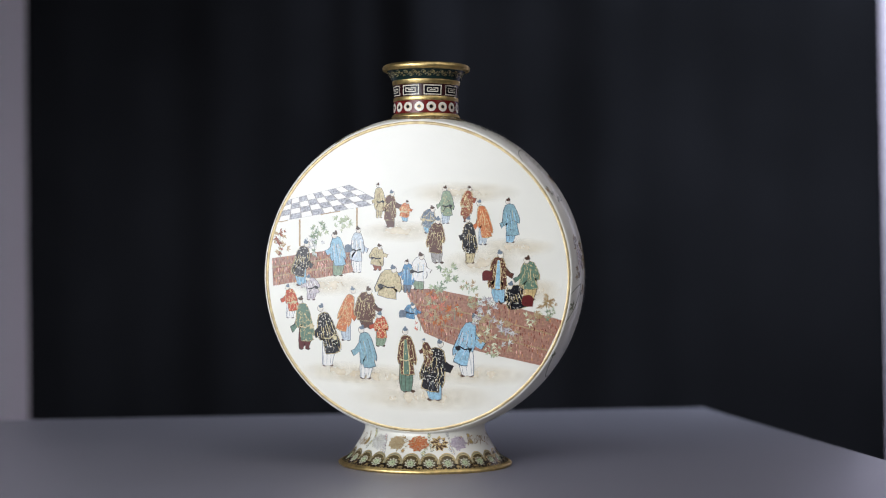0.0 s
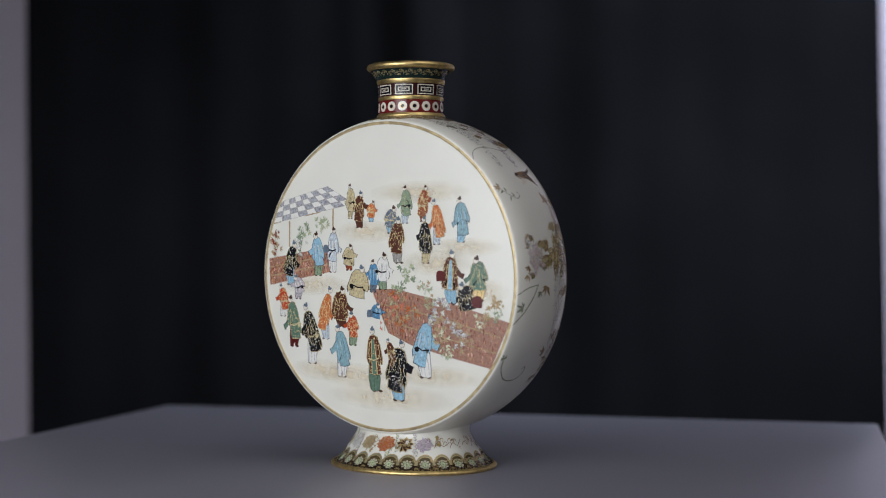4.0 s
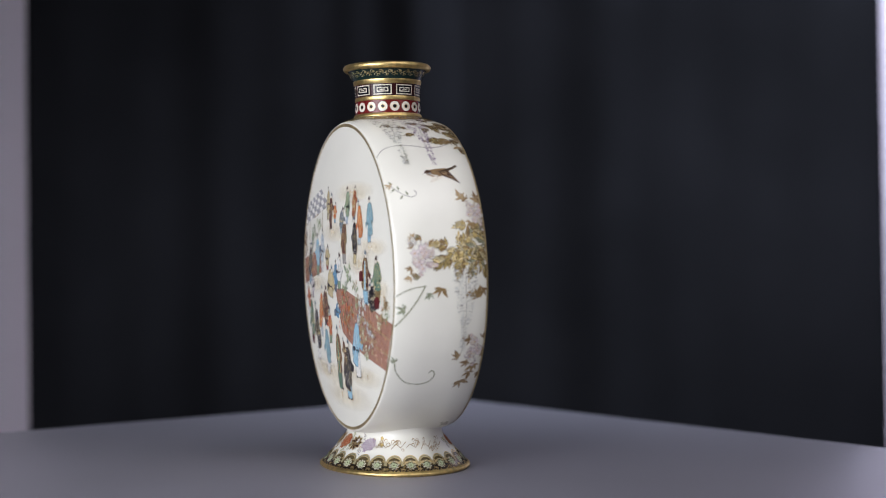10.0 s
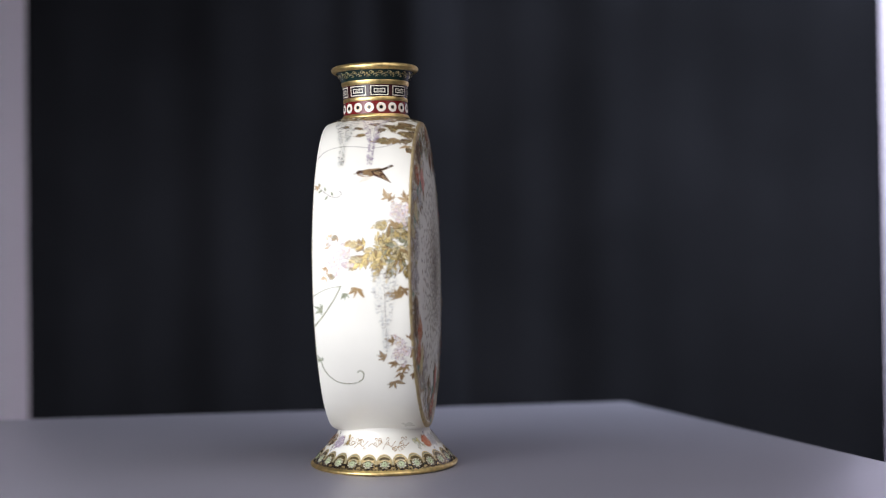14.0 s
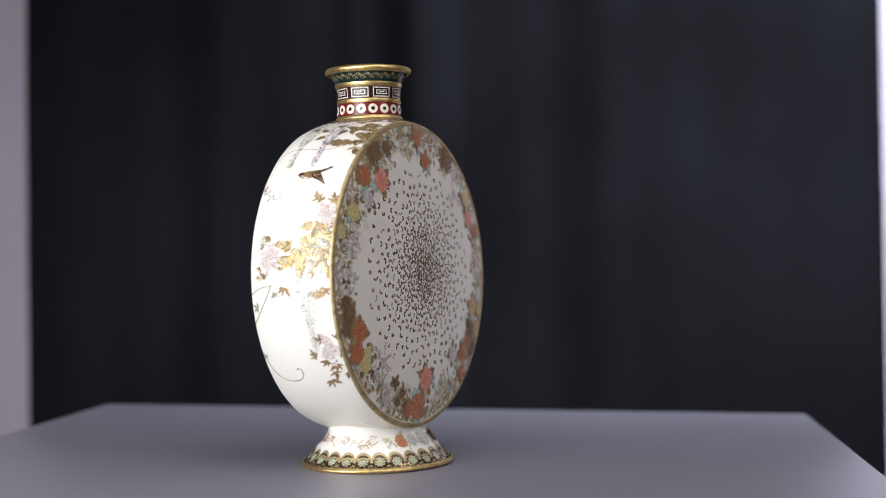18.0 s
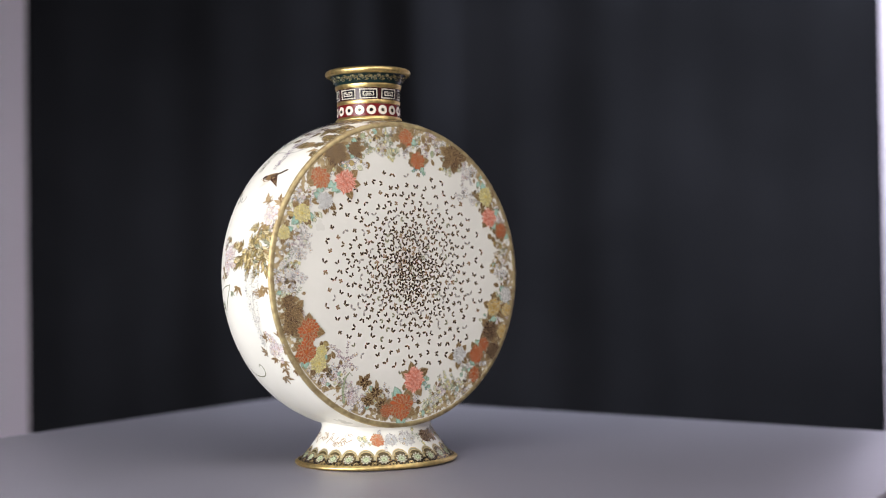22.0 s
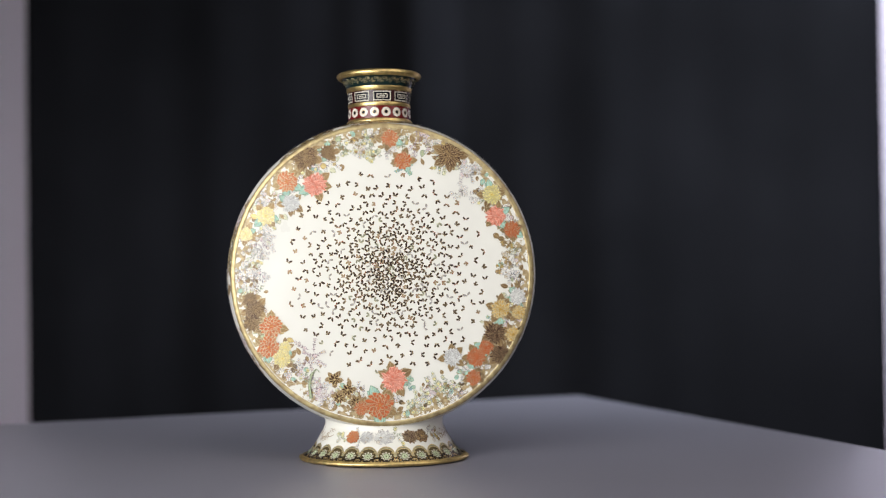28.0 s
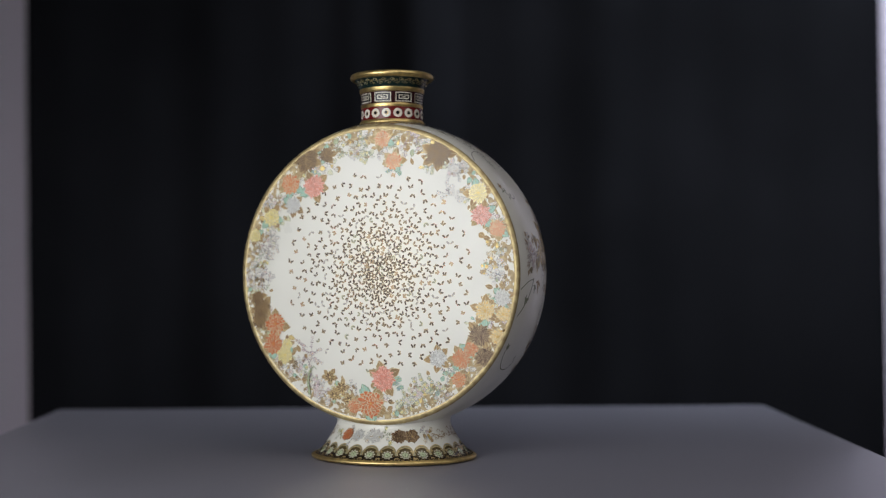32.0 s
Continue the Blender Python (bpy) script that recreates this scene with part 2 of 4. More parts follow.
def enamel(name, colour, gold=0.0, cell=420.0, rough=0.25, metal=0.0, vary=0.16, spec=0.34):
    """A vitreous enamel; gold is the share of fine gilt lines drawn over it."""
    m = mat(name, colour, rough, metal, vary, 900, spec=spec)
    if gold:
        nt = m.node_tree
        b = nt.nodes["Principled BSDF"]
        ramp = [n for n in nt.nodes if n.type == "VALTORGB"][0]
        tc = [n for n in nt.nodes if n.type == "TEX_COORD"][0]
        vo = nt.nodes.new("ShaderNodeTexVoronoi")
        vo.feature = "DISTANCE_TO_EDGE"
        vo.inputs["Scale"].default_value = cell * 0.7
        wob = nt.nodes.new("ShaderNodeTexNoise")
        wob.inputs["Scale"].default_value = 500
        nt.links.new(tc.outputs["Object"], wob.inputs["Vector"])
        warp = nt.nodes.new("ShaderNodeVectorMath")
        warp.operation = "MULTIPLY_ADD"
        warp.inputs[1].default_value = (0.0012, 0.0012, 0.0012)
        nt.links.new(wob.outputs["Color"], warp.inputs[0])
        nt.links.new(tc.outputs["Object"], warp.inputs[2])
        nt.links.new(warp.outputs["Vector"], vo.inputs["Vector"])
        cut = nt.nodes.new("ShaderNodeMath")
        cut.operation = "LESS_THAN"
        cut.inputs[1].default_value = gold * 0.26
        nt.links.new(vo.outputs["Distance"], cut.inputs[0])
        mix = nt.nodes.new("ShaderNodeMix")
        mix.data_type = "RGBA"
        nt.links.new(cut.outputs[0], mix.inputs["Factor"])
        nt.links.new(ramp.outputs["Color"], mix.inputs["A"])
        mix.inputs["B"].default_value = (0.58, 0.40, 0.16, 1)
        nt.links.new(mix.outputs["Result"], b.inputs["Base Color"])
        nt.links.new(cut.outputs[0], b.inputs["Metallic"])
    return m


INK_LINES = enamel("sepia_line", (0.05, 0.03, 0.022), vary=0.3)
GILT = mat("painted_gilding", (0.58, 0.43, 0.20), 0.42, 0.8, 0.15, 600, rough_vary=0.06)
C = {}
C.update({
    "outline": mat("gilt_outline", (0.52, 0.43, 0.27), 0.46, 0.8, 0.15, 600), "pitch": enamel("pitch_gilt", (0.050, 0.030, 0.020), rough=0.36, metal=0.4), "straw": enamel("straw_enamel", (0.58, 0.49, 0.29)), "umber": enamel("umber_enamel", (0.10, 0.035, 0.022)),
    "orange": enamel("orange_enamel", (0.55, 0.15, 0.05)), "sky": enamel("sky_blue_enamel", (0.3, 0.5, 0.63)),
    "sage": enamel("sage_enamel", (0.25, 0.33, 0.22)), "pale": enamel("pale_blue_enamel", (0.54, 0.6, 0.65)),
    "slate": enamel("slate_enamel", (0.13, 0.17, 0.22)), "grey": enamel("grey_enamel", (0.36, 0.34, 0.32)),
    "rust": enamel("rust_enamel", (0.27, 0.065, 0.03)), "ink": enamel("black_enamel", (0.008, 0.008, 0.012)),
    "teal": enamel("teal_enamel", (0.24, 0.39, 0.44)), "green": enamel("green_enamel", (0.12, 0.2, 0.145)),
    "gold": GILT, "white": enamel("white_enamel", (0.74, 0.72, 0.68), vary=0.05, rough=0.29, spec=0.6), "lilac": enamel("lilac_enamel", (0.50, 0.45, 0.48)),
    "blue": enamel("blue_enamel", (0.1, 0.25, 0.42)), "red": enamel("red_enamel", (0.46, 0.06, 0.022)), "maroon": enamel("maroon_enamel", (0.11, 0.014, 0.014)),
    "coral": enamel("coral_enamel", (0.62, 0.16, 0.09), rough=0.29, spec=0.6), "vermilion": enamel("vermilion_enamel", (0.52, 0.135, 0.05)), "yellow": enamel("yellow_enamel", (0.70, 0.58, 0.18), rough=0.29, spec=0.6),
    "silver": enamel("silver_grey_enamel", (0.62, 0.62, 0.60), rough=0.29, spec=0.6), "blush": enamel("blush_enamel", (0.82, 0.46, 0.36), rough=0.29, spec=0.6), "violet": enamel("violet_enamel", (0.25, 0.175, 0.29)), "bronze": enamel("bronze_gilt", (0.31, 0.20, 0.088), rough=0.50, metal=0.25), "ochre": enamel("ochre_gilt", (0.60, 0.46, 0.19), rough=0.40, metal=0.7), "pearl": enamel("pearl_enamel", (0.68, 0.68, 0.62), rough=0.29, spec=0.6),
    "lemon": enamel("lemon_enamel", (0.78, 0.72, 0.36), rough=0.29, spec=0.6),
    "mauve": enamel("mauve_enamel", (0.30, 0.23, 0.24)), "peach": enamel("peach_enamel", (0.62, 0.31, 0.14)), "amber": enamel("amber_enamel", (0.60, 0.36, 0.09)), "sable": enamel("sable_enamel", (0.07, 0.035, 0.022)), "lime": enamel("lime_enamel", (0.66, 0.66, 0.46), rough=0.29, spec=0.6),
    "tan": enamel("tan_enamel", (0.42, 0.30, 0.17)), "pink": enamel("pink_enamel", (0.70, 0.60, 0.60), rough=0.29, spec=0.6), "brick": enamel("brick_enamel", (0.36, 0.19, 0.14)),
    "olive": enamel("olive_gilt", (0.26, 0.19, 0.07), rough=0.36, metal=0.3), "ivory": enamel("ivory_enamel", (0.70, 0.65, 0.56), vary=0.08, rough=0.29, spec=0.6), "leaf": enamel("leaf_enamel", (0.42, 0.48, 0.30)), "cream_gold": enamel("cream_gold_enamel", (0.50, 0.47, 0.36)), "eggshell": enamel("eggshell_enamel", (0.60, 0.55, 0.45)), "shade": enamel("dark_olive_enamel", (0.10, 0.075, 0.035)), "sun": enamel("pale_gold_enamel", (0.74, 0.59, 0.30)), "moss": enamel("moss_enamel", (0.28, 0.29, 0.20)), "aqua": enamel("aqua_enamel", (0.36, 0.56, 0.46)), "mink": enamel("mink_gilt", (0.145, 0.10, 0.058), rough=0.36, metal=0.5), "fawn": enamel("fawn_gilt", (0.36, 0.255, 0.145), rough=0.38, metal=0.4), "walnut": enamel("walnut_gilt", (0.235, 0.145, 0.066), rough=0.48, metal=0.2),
})


def turn(pts, x, y, a, k=1.0, kx=1.0):
    c, s = math.cos(a), math.sin(a)
    return [(x + k * (c * px * kx - s * py), y + k * (s * px * kx + c * py)) for px, py in pts]


def petal(w, n=7):
    """A petal outline from the origin along +y, one unit long."""
    out = [(0, 0)]
    for i in range(1, n):
        t = i / n
        out.append((w * math.sin(math.pi * t ** 0.8) , t))
    out.append((0, 1.0))
    return out + [(-px, py) for px, py in out[-2:0:-1]]


PETAL_BROAD, LEAF = petal(0.30), petal(0.20)


def leaf_shape(d, x, y, a, size, colour, width=1.0, rib=True):
    d.poly(turn(LEAF, x, y, a, size * 1.05, width * 1.08), C[{"bronze": "outline", "walnut": "outline", "mink": "outline", "tan": "outline", "ochre": "bronze", "aqua": "sage", "lime": "moss", "leaf": "moss", "moss": "sage"}.get(colour, "shade")])
    d.poly(turn(LEAF, x, y, a, size, width * 0.94), C[colour])
    if rib:
        d.stroke(turn([(0, 0.05), (0.02, 0.5), (0, 0.9)], x, y, a, size), 0.2, C["outline" if colour in ("bronze", "walnut", "mink", "tan") else "straw"])


def maple_leaf(d, x, y, a, size, colour):
    """Slim lobes spread from one point, each a little different."""
    for k, (da, ln) in enumerate(((0, 1.0), (0.72, 0.85), (-0.78, 0.9), (1.5, 0.62), (-1.45, 0.55))):
        wob = math.sin(7.1 * x + 3.7 * y + 2.3 * k)
        leaf_shape(d, x, y, a + da + 0.16 * wob, size * ln * (0.86 + 0.14 * wob), colour, 0.66 + 0.12 * wob, rib=False)


# the fine lines between the petals, and the tone of the petals' tips
PETAL_LINE = {"coral": "blush", "vermilion": "outline", "silver": "grey", "pearl": "grey", "yellow": "outline", "amber": "outline", "bronze": "sable", "sable": "fawn", "tan": "outline", "lilac": "violet"}
PETAL_TIP = {"coral": "coral", "vermilion": "vermilion", "silver": "pearl", "pearl": "white", "yellow": "lemon", "amber": "sun", "bronze": "tan", "sable": "sable", "tan": "straw", "lilac": "pink"}


def petals(d, x, y, r, colour, rng, rings, wide, swirl):
    """Rings of petals from the rim inwards; each has a fine line round it and a paler tip."""
    line, tip = C[PETAL_LINE[colour]], C[PETAL_TIP[colour]]
    edge = [r * rng.uniform(0.74, 0.90) for k in range(20)]
    d.poly([(x + edge[k] * math.cos(k * math.pi / 10), y + edge[k] * math.sin(k * math.pi / 10)) for k in range(20)], C[colour])
    for ring, (n, r0, ln) in enumerate(rings):
        for k in range(n):
            a = 2 * math.pi * (k + 0.5 * ring) / n + rng.uniform(-0.22, 0.22)
            q = r * (r0 + rng.uniform(-0.05, 0.05))
            px, py = x - q * math.sin(a), y + q * math.cos(a)
            g, b = r * ln * rng.uniform(0.72, 1.16), a + swirl + rng.uniform(-0.35, 0.35)
            d.poly(turn(PETAL_BROAD, px, py, b, g * 1.05, wide * 1.08), line)
            slim = 0.74 if colour in ("bronze", "sable", "coral") else 1.0
            d.poly(turn(PETAL_BROAD, px, py, b, g * 0.95, wide * 0.80 * slim), tip)
            d.poly(turn(PETAL_BROAD, px, py, b, g * 0.74, wide * 0.64 * slim), C[colour])


def mum(d, x, y, r, colour, rng):
    """A ball of slim curved petals."""
    petals(d, x, y, r * 1.04, colour, rng, ((20, 0.66, 0.36), (17, 0.49, 0.36), (13, 0.32, 0.34), (8, 0.16, 0.30), (4, 0.03, 0.24)), 0.86, 0.25)


def peony(d, x, y, r, colour, rng):
    """A loose flower of broad ragged petals round a gilded heart."""
    petals(d, x, y, r * 1.04, colour, rng, ((14, 0.58, 0.42), (12, 0.42, 0.40), (9, 0.26, 0.38), (6, 0.10, 0.32)), 1.25, rng.uniform(-0.6, 0.6))
    for k in range(4):
        d.poly(turn(PETAL_BROAD, x, y, 1.57 * k, r * 0.10, 0.8), C["amber"])


def daisy(d, x, y, r, colour, rng):
    for k in range(9):
        a = 2 * math.pi * k / 9 + rng.uniform(-0.1, 0.1)
        d.poly(turn(PETAL_BROAD, x, y, a, r * 1.05, 0.95), GILT)
        d.poly(turn(PETAL_BROAD, x, y, a, r * 0.95, 0.7), C[colour])
    d.poly(turn(petal(0.5), x, y - r * 0.2, 0, r * 0.4), GILT)


FLOWER = {"mum": mum, "peony": peony, "daisy": daisy}
SHADE = {"coral": "coral-red", "vermilion": "orange-red", "yellow": "yellow", "silver": "silver-grey", "bronze": "bronze-gold", "pearl": "pearl-white", "amber": "amber-yellow", "sable": "dark brown"}


def flower(kind, x, y, r, colour, chart=None, lean=True):
    d = Drawing(chart or BACK)
    rng = random.Random(int(1000 + x * 17 + y * 31))
    d.layer = 0.7 if chart is None else 0.05
    turned_by = rng.uniform(0, 6.28)
    for k in range(5 if chart is None else 0):
        a = turned_by + 1.257 * k + rng.uniform(-0.4, 0.4)
        bx, by, tone = x - r * 0.62 * math.sin(a), y + r * 0.62 * math.cos(a), rng.choice(["bronze", "bronze", "bronze", "walnut", "aqua"])
        for turned, ln in ((-0.55, 0.72), (0.55, 0.72), (0.0, 1.0)):
            leaf_shape(d, bx, by, a + turned, r * ln * rng.uniform(0.78, 1.05), tone, 1.75)
    d.layer = 1.1 if chart is None else 0.34
    FLOWER[kind](d, x, y, r * (1.03 if chart is None else 1.0), colour, rng)
    return d.link("painted_flower", SHADE[colour] + " enamel flower outlined in gold", lean=lean)


def spray(x, y, r, colour, chart=None, n=None, lean=True, label=""):
    """Fine sprigs that fan out from a middle, with paired leaflets and small blossoms at their tips."""
    d = Drawing(chart or BACK)
    d.layer, d.rise = 0.30 if chart is None else 0.20, 0.002
    rng = random.Random(int(7000 + x * 13 + y * 29))
    edge = {"white": "grey", "lime": "moss", "tan": "olive", "pink": "mauve", "lilac": "grey", "teal": "sage"}[colour]
    tones = {"white": ["white", "white", "pearl", "white"], "lime": ["lime", "lemon", "lime", "pearl"], "tan": ["tan", "ochre", "ivory"], "pink": ["pink", "pink", "white", "ivory"], "lilac": ["silver", "white", "white", "pink"], "teal": ["aqua", "aqua", "teal"]}[colour]
    leaflets = {"white": ["grey", "pearl", "mauve", "moss"], "lime": ["moss", "leaf", "sage"], "tan": ["tan", "bronze", "ivory"], "pink": ["mauve", "pink", "white"], "lilac": ["grey", "lilac", "silver", "mauve", "slate"], "teal": ["aqua", "teal"]}[colour]
    heads = []
    for k in range(n or int(4 + r * 0.7)):
        a = rng.uniform(0, 6.28)
        px, py = x + rng.uniform(-0.4, 0.4) * r, y + rng.uniform(-0.4, 0.4) * r
        bend, step = rng.uniform(-0.16, 0.16), 1.55
        path = [(px, py)]
        for j in range(max(3, int(r * rng.uniform(0.6, 1.05) / step))):
            px, py, a = px - step * math.sin(a), py + step * math.cos(a), a + bend
            path.append((px, py))
            for sg in (-1, 1):
                g = rng.uniform(1.0, 1.7)
                b = a + sg * rng.uniform(0.6, 1.1)
                d.poly(turn(LEAF, px, py, b, g * 1.05, 0.98), C[edge])
                d.poly(turn(LEAF, px, py, b, g * 0.98, 0.72), C[rng.choice(leaflets)])
            if rng.random() < 0.18:
                heads.append((px, py, a))
        d.stroke(path, 0.2, C[edge])
        heads.append((px, py, a))
    for px, py, a in heads:
        size, tone = rng.uniform(0.95, 1.5), rng.choice(tones)
        for j in range(5):
            t = 2 * math.pi * j / 5 + a
            d.poly(turn(PETAL_BROAD, px, py, t, size * 1.12, 1.16), C[edge])
            d.poly(turn(PETAL_BROAD, px, py, t, size, 0.98), C[tone])
        d.poly([(px + 0.3 * math.cos(q), py + 0.3 * math.sin(q)) for q in range(6)], C["amber"])
    return d.link("painted_blossoms", label or "small " + {"lime": "pale lime", "tan": "tan", "pink": "pale pink", "lilac": "lilac", "white": "white", "teal": "teal"}[colour] + " enamel blossoms and leaves", lean=lean)


FRONT, BACK, SIDE, FAR_SIDE = on_face(-1), on_face(1), on_band(1), on_band(-1)


# -- gilded lines round both faces --
OLD_GOLD = mat("olive_gilding", (0.44, 0.35, 0.19), 0.46, 0.75, 0.25, 260, second=(0.34, 0.26, 0.14), rough_vary=0.08)
DULL_GOLD = mat("worn_gilding", (0.47, 0.385, 0.20), 0.50, 0.75, 0.25, 260, second=(0.34, 0.25, 0.13), rough_vary=0.08)


def edge_ring(side, a0, a1, size, material, label):
    """A gilded half-round line along the rounded edge between a face and the band."""
    n, m = 200, 9
    rows = []
    for j in range(m):
        t = radians(a0 + (a1 - a0) * j / (m - 1))
        row = []
        for i in range(n):
            c, d = math.cos(2 * math.pi * i / n), math.sin(2 * math.pi * i / n)
            r, y = RE + 0.0002 + size * (math.sin(t) - 1), side * (half(side, RE * c) + 0.0004 + size * (math.cos(t) - 1))
            if side > 0 and t > 0 and abs(y) < half(side, RE * c):
                r = max(r, band_r(y, RE * c) + 0.0002)
            row.append((r * c, y, ZC + r * d))
        rows.append(row)
    bm = bmesh.new()
    grid(bm, rows, wrap=True, flip=side > 0)
    bmesh.ops.recalc_face_normals(bm, faces=bm.faces[:])
    ob = part("gilded_line", bm, material, flask, label)
    ob.matrix_basis = LEAN
    return ob


edge_ring(-1, -24, 84, 0.0020, OLD_GOLD, "gilded line round the garden scene")
edge_ring(1, -26, 76, 0.0021, DULL_GOLD, "gilded line round the flower border")


# -- front: a garden scene --
def robe_outline(w, h, rng):
    """A plain robe-like outline with one sleeve fuller than the other."""
    l, r = rng.uniform(0.7, 1.12), rng.uniform(0.7, 1.12)
    sl, sr = rng.uniform(-0.40, 0.0), rng.uniform(-0.40, 0.0)
    pts = [(0.09, 0.50), (0.27 * r, 0.455), (0.41 * r, 0.26), (0.54 * r, sr), (0.47 * r, sr - 0.14), (0.34 * r, sr - 0.06), (0.36 * r, -0.34), (0.40 * r, -0.5), (0.05, -0.53), (-0.36 * l, -0.49), (-0.36 * l, -0.30),
           (-0.33 * l, sl - 0.05), (-0.46 * l, sl - 0.13), (-0.54 * l, sl + 0.02), (-0.41 * l, 0.28), (-0.26 * l, 0.455), (-0.09, 0.50)]
    return [(px * w, py * h) for px, py in pts]


TONE = {"straw": "straw-yellow", "umber": "dark brown", "orange": "orange", "sage": "sage-green", "slate": "slate-grey", "rust": "rust-brown", "ink": "black", "teal": "teal", "green": "green", "sky": "sky-blue", "pale": "pale blue", "blue": "blue", "white": "white", "red": "red", "lilac": "pale lilac", "grey": "grey", "gold": "gold", "maroon": "maroon"}


def inside(p, poly):
    hit = False
    for a, b in zip(poly, poly[1:] + poly[:1]):
        if (a[1] > p[1]) != (b[1] > p[1]) and p[0] < (b[0] - a[0]) * (p[1] - a[1]) / (b[1] - a[1]) + a[0]:
            hit = not hit
    return hit


DOTS = {"ink": "ivory", "umber": "sun", "red": "sun", "orange": "sun", "rust": "sun", "green": "sun", "maroon": "silver", "straw": "tan", "slate": "silver", "sage": "straw"}


def figure(x, y, h, w, upper, lower, panelled=False):
    """A plain robe-shaped enamel motif: a dab above, a full upper shape and a narrower lower one."""
    d = Drawing(FRONT)
    d.layer = 0.28
    rng = random.Random(int(300 + x * 11 + y * 7))
    way = rng.choice((-1, -1, 0, 1, 1))
    lean = rng.uniform(-0.16, 0.16) - 0.15 * way
    squat = h < 1.7 * w
    w *= 1.06
    h *= 1.02
    uh = h * (0.76 if squat else rng.uniform(0.58, 0.70))
    uy = y + h * (0.5 - 0.135) - uh / 2
    dark = upper in DOTS and upper not in ("straw", "sage")
    line = C["sun"] if dark else INK_LINES
    if not squat:
        f, notch = 0.06 * way * w, rng.choice((0.47, 0.47, 0.40))
        low = [(-0.27 * w, uy - uh * 0.15), (0.27 * w, uy - uh * 0.15), (0.30 * w, y - h * 0.3), (0.23 * w + f, y - h * 0.465), (0.08 * w + f, y - h * 0.485), (0.01 * w, y - h * notch), (-0.08 * w + f, y - h * 0.485), (-0.24 * w + f, y - h * 0.46), (-0.31 * w, y - h * 0.3)]
        for sx in (-0.17, 0.16):
            d.poly(turn(petal(0.26), x + sx * w - 0.1 * way * w, y - h * 0.475, -1.57 if way >= 0 else 1.57, 0.26 * w), C["sable"])
        d.poly([(x + px * 1.07, py - 0.1) for px, py in low], C["slate"] if lower in ("sky", "pale", "white") else INK_LINES)
        d.poly([(x + px * 0.97, py) for px, py in low], C[lower])
        for sx in (-0.17, -0.03, 0.13):
            d.stroke([(x + sx * w, uy - uh * 0.3), (x + sx * w * 1.3 + f * 0.5, y - h * 0.33), (x + sx * w * 1.15 + f, y - h * 0.45)], 0.2, C["slate"] if lower in ("sky", "pale", "white", "blue") else INK_LINES)
    out = turn(robe_outline(w, uh, rng), x, uy, lean)
    if way:
        arm = rng.uniform(-0.1, 0.25)
        sleeve = turn([(way * 0.2 * w, 0.30 * uh), (way * 0.56 * w, arm * uh + 0.03 * uh), (way * 0.74 * w, arm * uh + 0.01 * uh), (way * 0.66 * w, arm * uh - 0.16 * uh), (way * 0.18 * w, 0.02 * uh)], x, uy, lean)
        d.poly([(x + (px - x) * 1.05, py + 0.12 * (1 if py > uy else -1)) for px, py in sleeve], INK_LINES)
        d.poly(sleeve, C[upper])
    d.poly([(x + (px - x) * 1.04, uy + (py - uy) * 1.02) for px, py in out], INK_LINES if dark else C["slate"])
    d.poly([(x + (px - x) * 1.01, uy + (py - uy) * 1.0) for px, py in out], line)
    d.poly([(x + (px - x) * 0.965, uy + (py - uy) * 0.985) for px, py in out], C[upper])
    for sx in (-0.36, -0.22, -0.08, 0.06, 0.2, 0.34):
        g = rng.uniform(-0.08, 0.08)
        top = uh * rng.uniform(0.05, 0.42) * (1 - abs(sx))
        low = -uh * rng.uniform(0.05, 0.46)
        fold = turn([(sx * w * 0.8, top), (sx * w + g * w, top * 0.6 + low * 0.4), (sx * w - g * w * 0.6, top * 0.3 + low * 0.7), (sx * w * 1.1 + g * w, low)], x, uy, lean)
        if inside(fold[1], out) and inside(fold[2], out):
            d.stroke(fold, 0.34 if dark else 0.24, line if dark or rng.random() < 0.6 else C["straw"], True)
    gleam_tone = {"sky": "pale", "teal": "sky", "blue": "sky", "pale": "white", "white": "pale", "lilac": "white"}.get(upper)
    if gleam_tone:
        for sx in (-0.26, -0.02, 0.24):
            gleam = turn([(sx * w, uh * 0.22), (sx * w * 1.1 + 0.05 * w, -uh * 0.1), (sx * w * 1.2, -uh * 0.40)], x, uy, lean)
            if inside(gleam[0], out) and inside(gleam[2], out):
                d.stroke(gleam, 0.8, C[gleam_tone], True)
    if upper in DOTS:
        for k in range(int(w * uh * (0.75 if upper in ("red", "orange", "rust") else 0.42))):
            p = (x + rng.uniform(-0.5, 0.5) * w, uy + rng.uniform(-0.5, 0.45) * uh)
            if inside(p, out):
                r = rng.uniform(0.2, 0.42)
                d.poly([(p[0] + r * rng.uniform(0.5, 1.3) * math.cos(a * 1.257), p[1] + r * rng.uniform(0.5, 1.3) * math.sin(a * 1.257)) for a in range(5)], C[DOTS[upper]])
    if panelled:
        panel = turn([(-0.05 * w, 0.40 * uh), (0.05 * w, 0.40 * uh), (0.11 * w, -0.1 * uh), (0.12 * w, -0.50 * uh), (-0.12 * w, -0.50 * uh), (-0.10 * w, -0.1 * uh)], x, uy, lean)
        d.poly([(x + (px - x) * 1.3, py) for px, py in panel], C["sun"])
        d.poly(panel, C[lower])
    if rng.random() < 0.55:
        d.stroke(turn([(-0.30 * w, -uh * 0.10), (0, -uh * 0.15), (0.30 * w, -uh * 0.08)], x, uy, lean), 0.75, C["ink"] if not dark else C["straw"])
        if way:
            d.poly(turn(petal(0.42), x - way * 0.24 * w, uy - uh * 0.14, way * 1.2, 0.26 * w), C["ink"] if not dark else C["straw"])
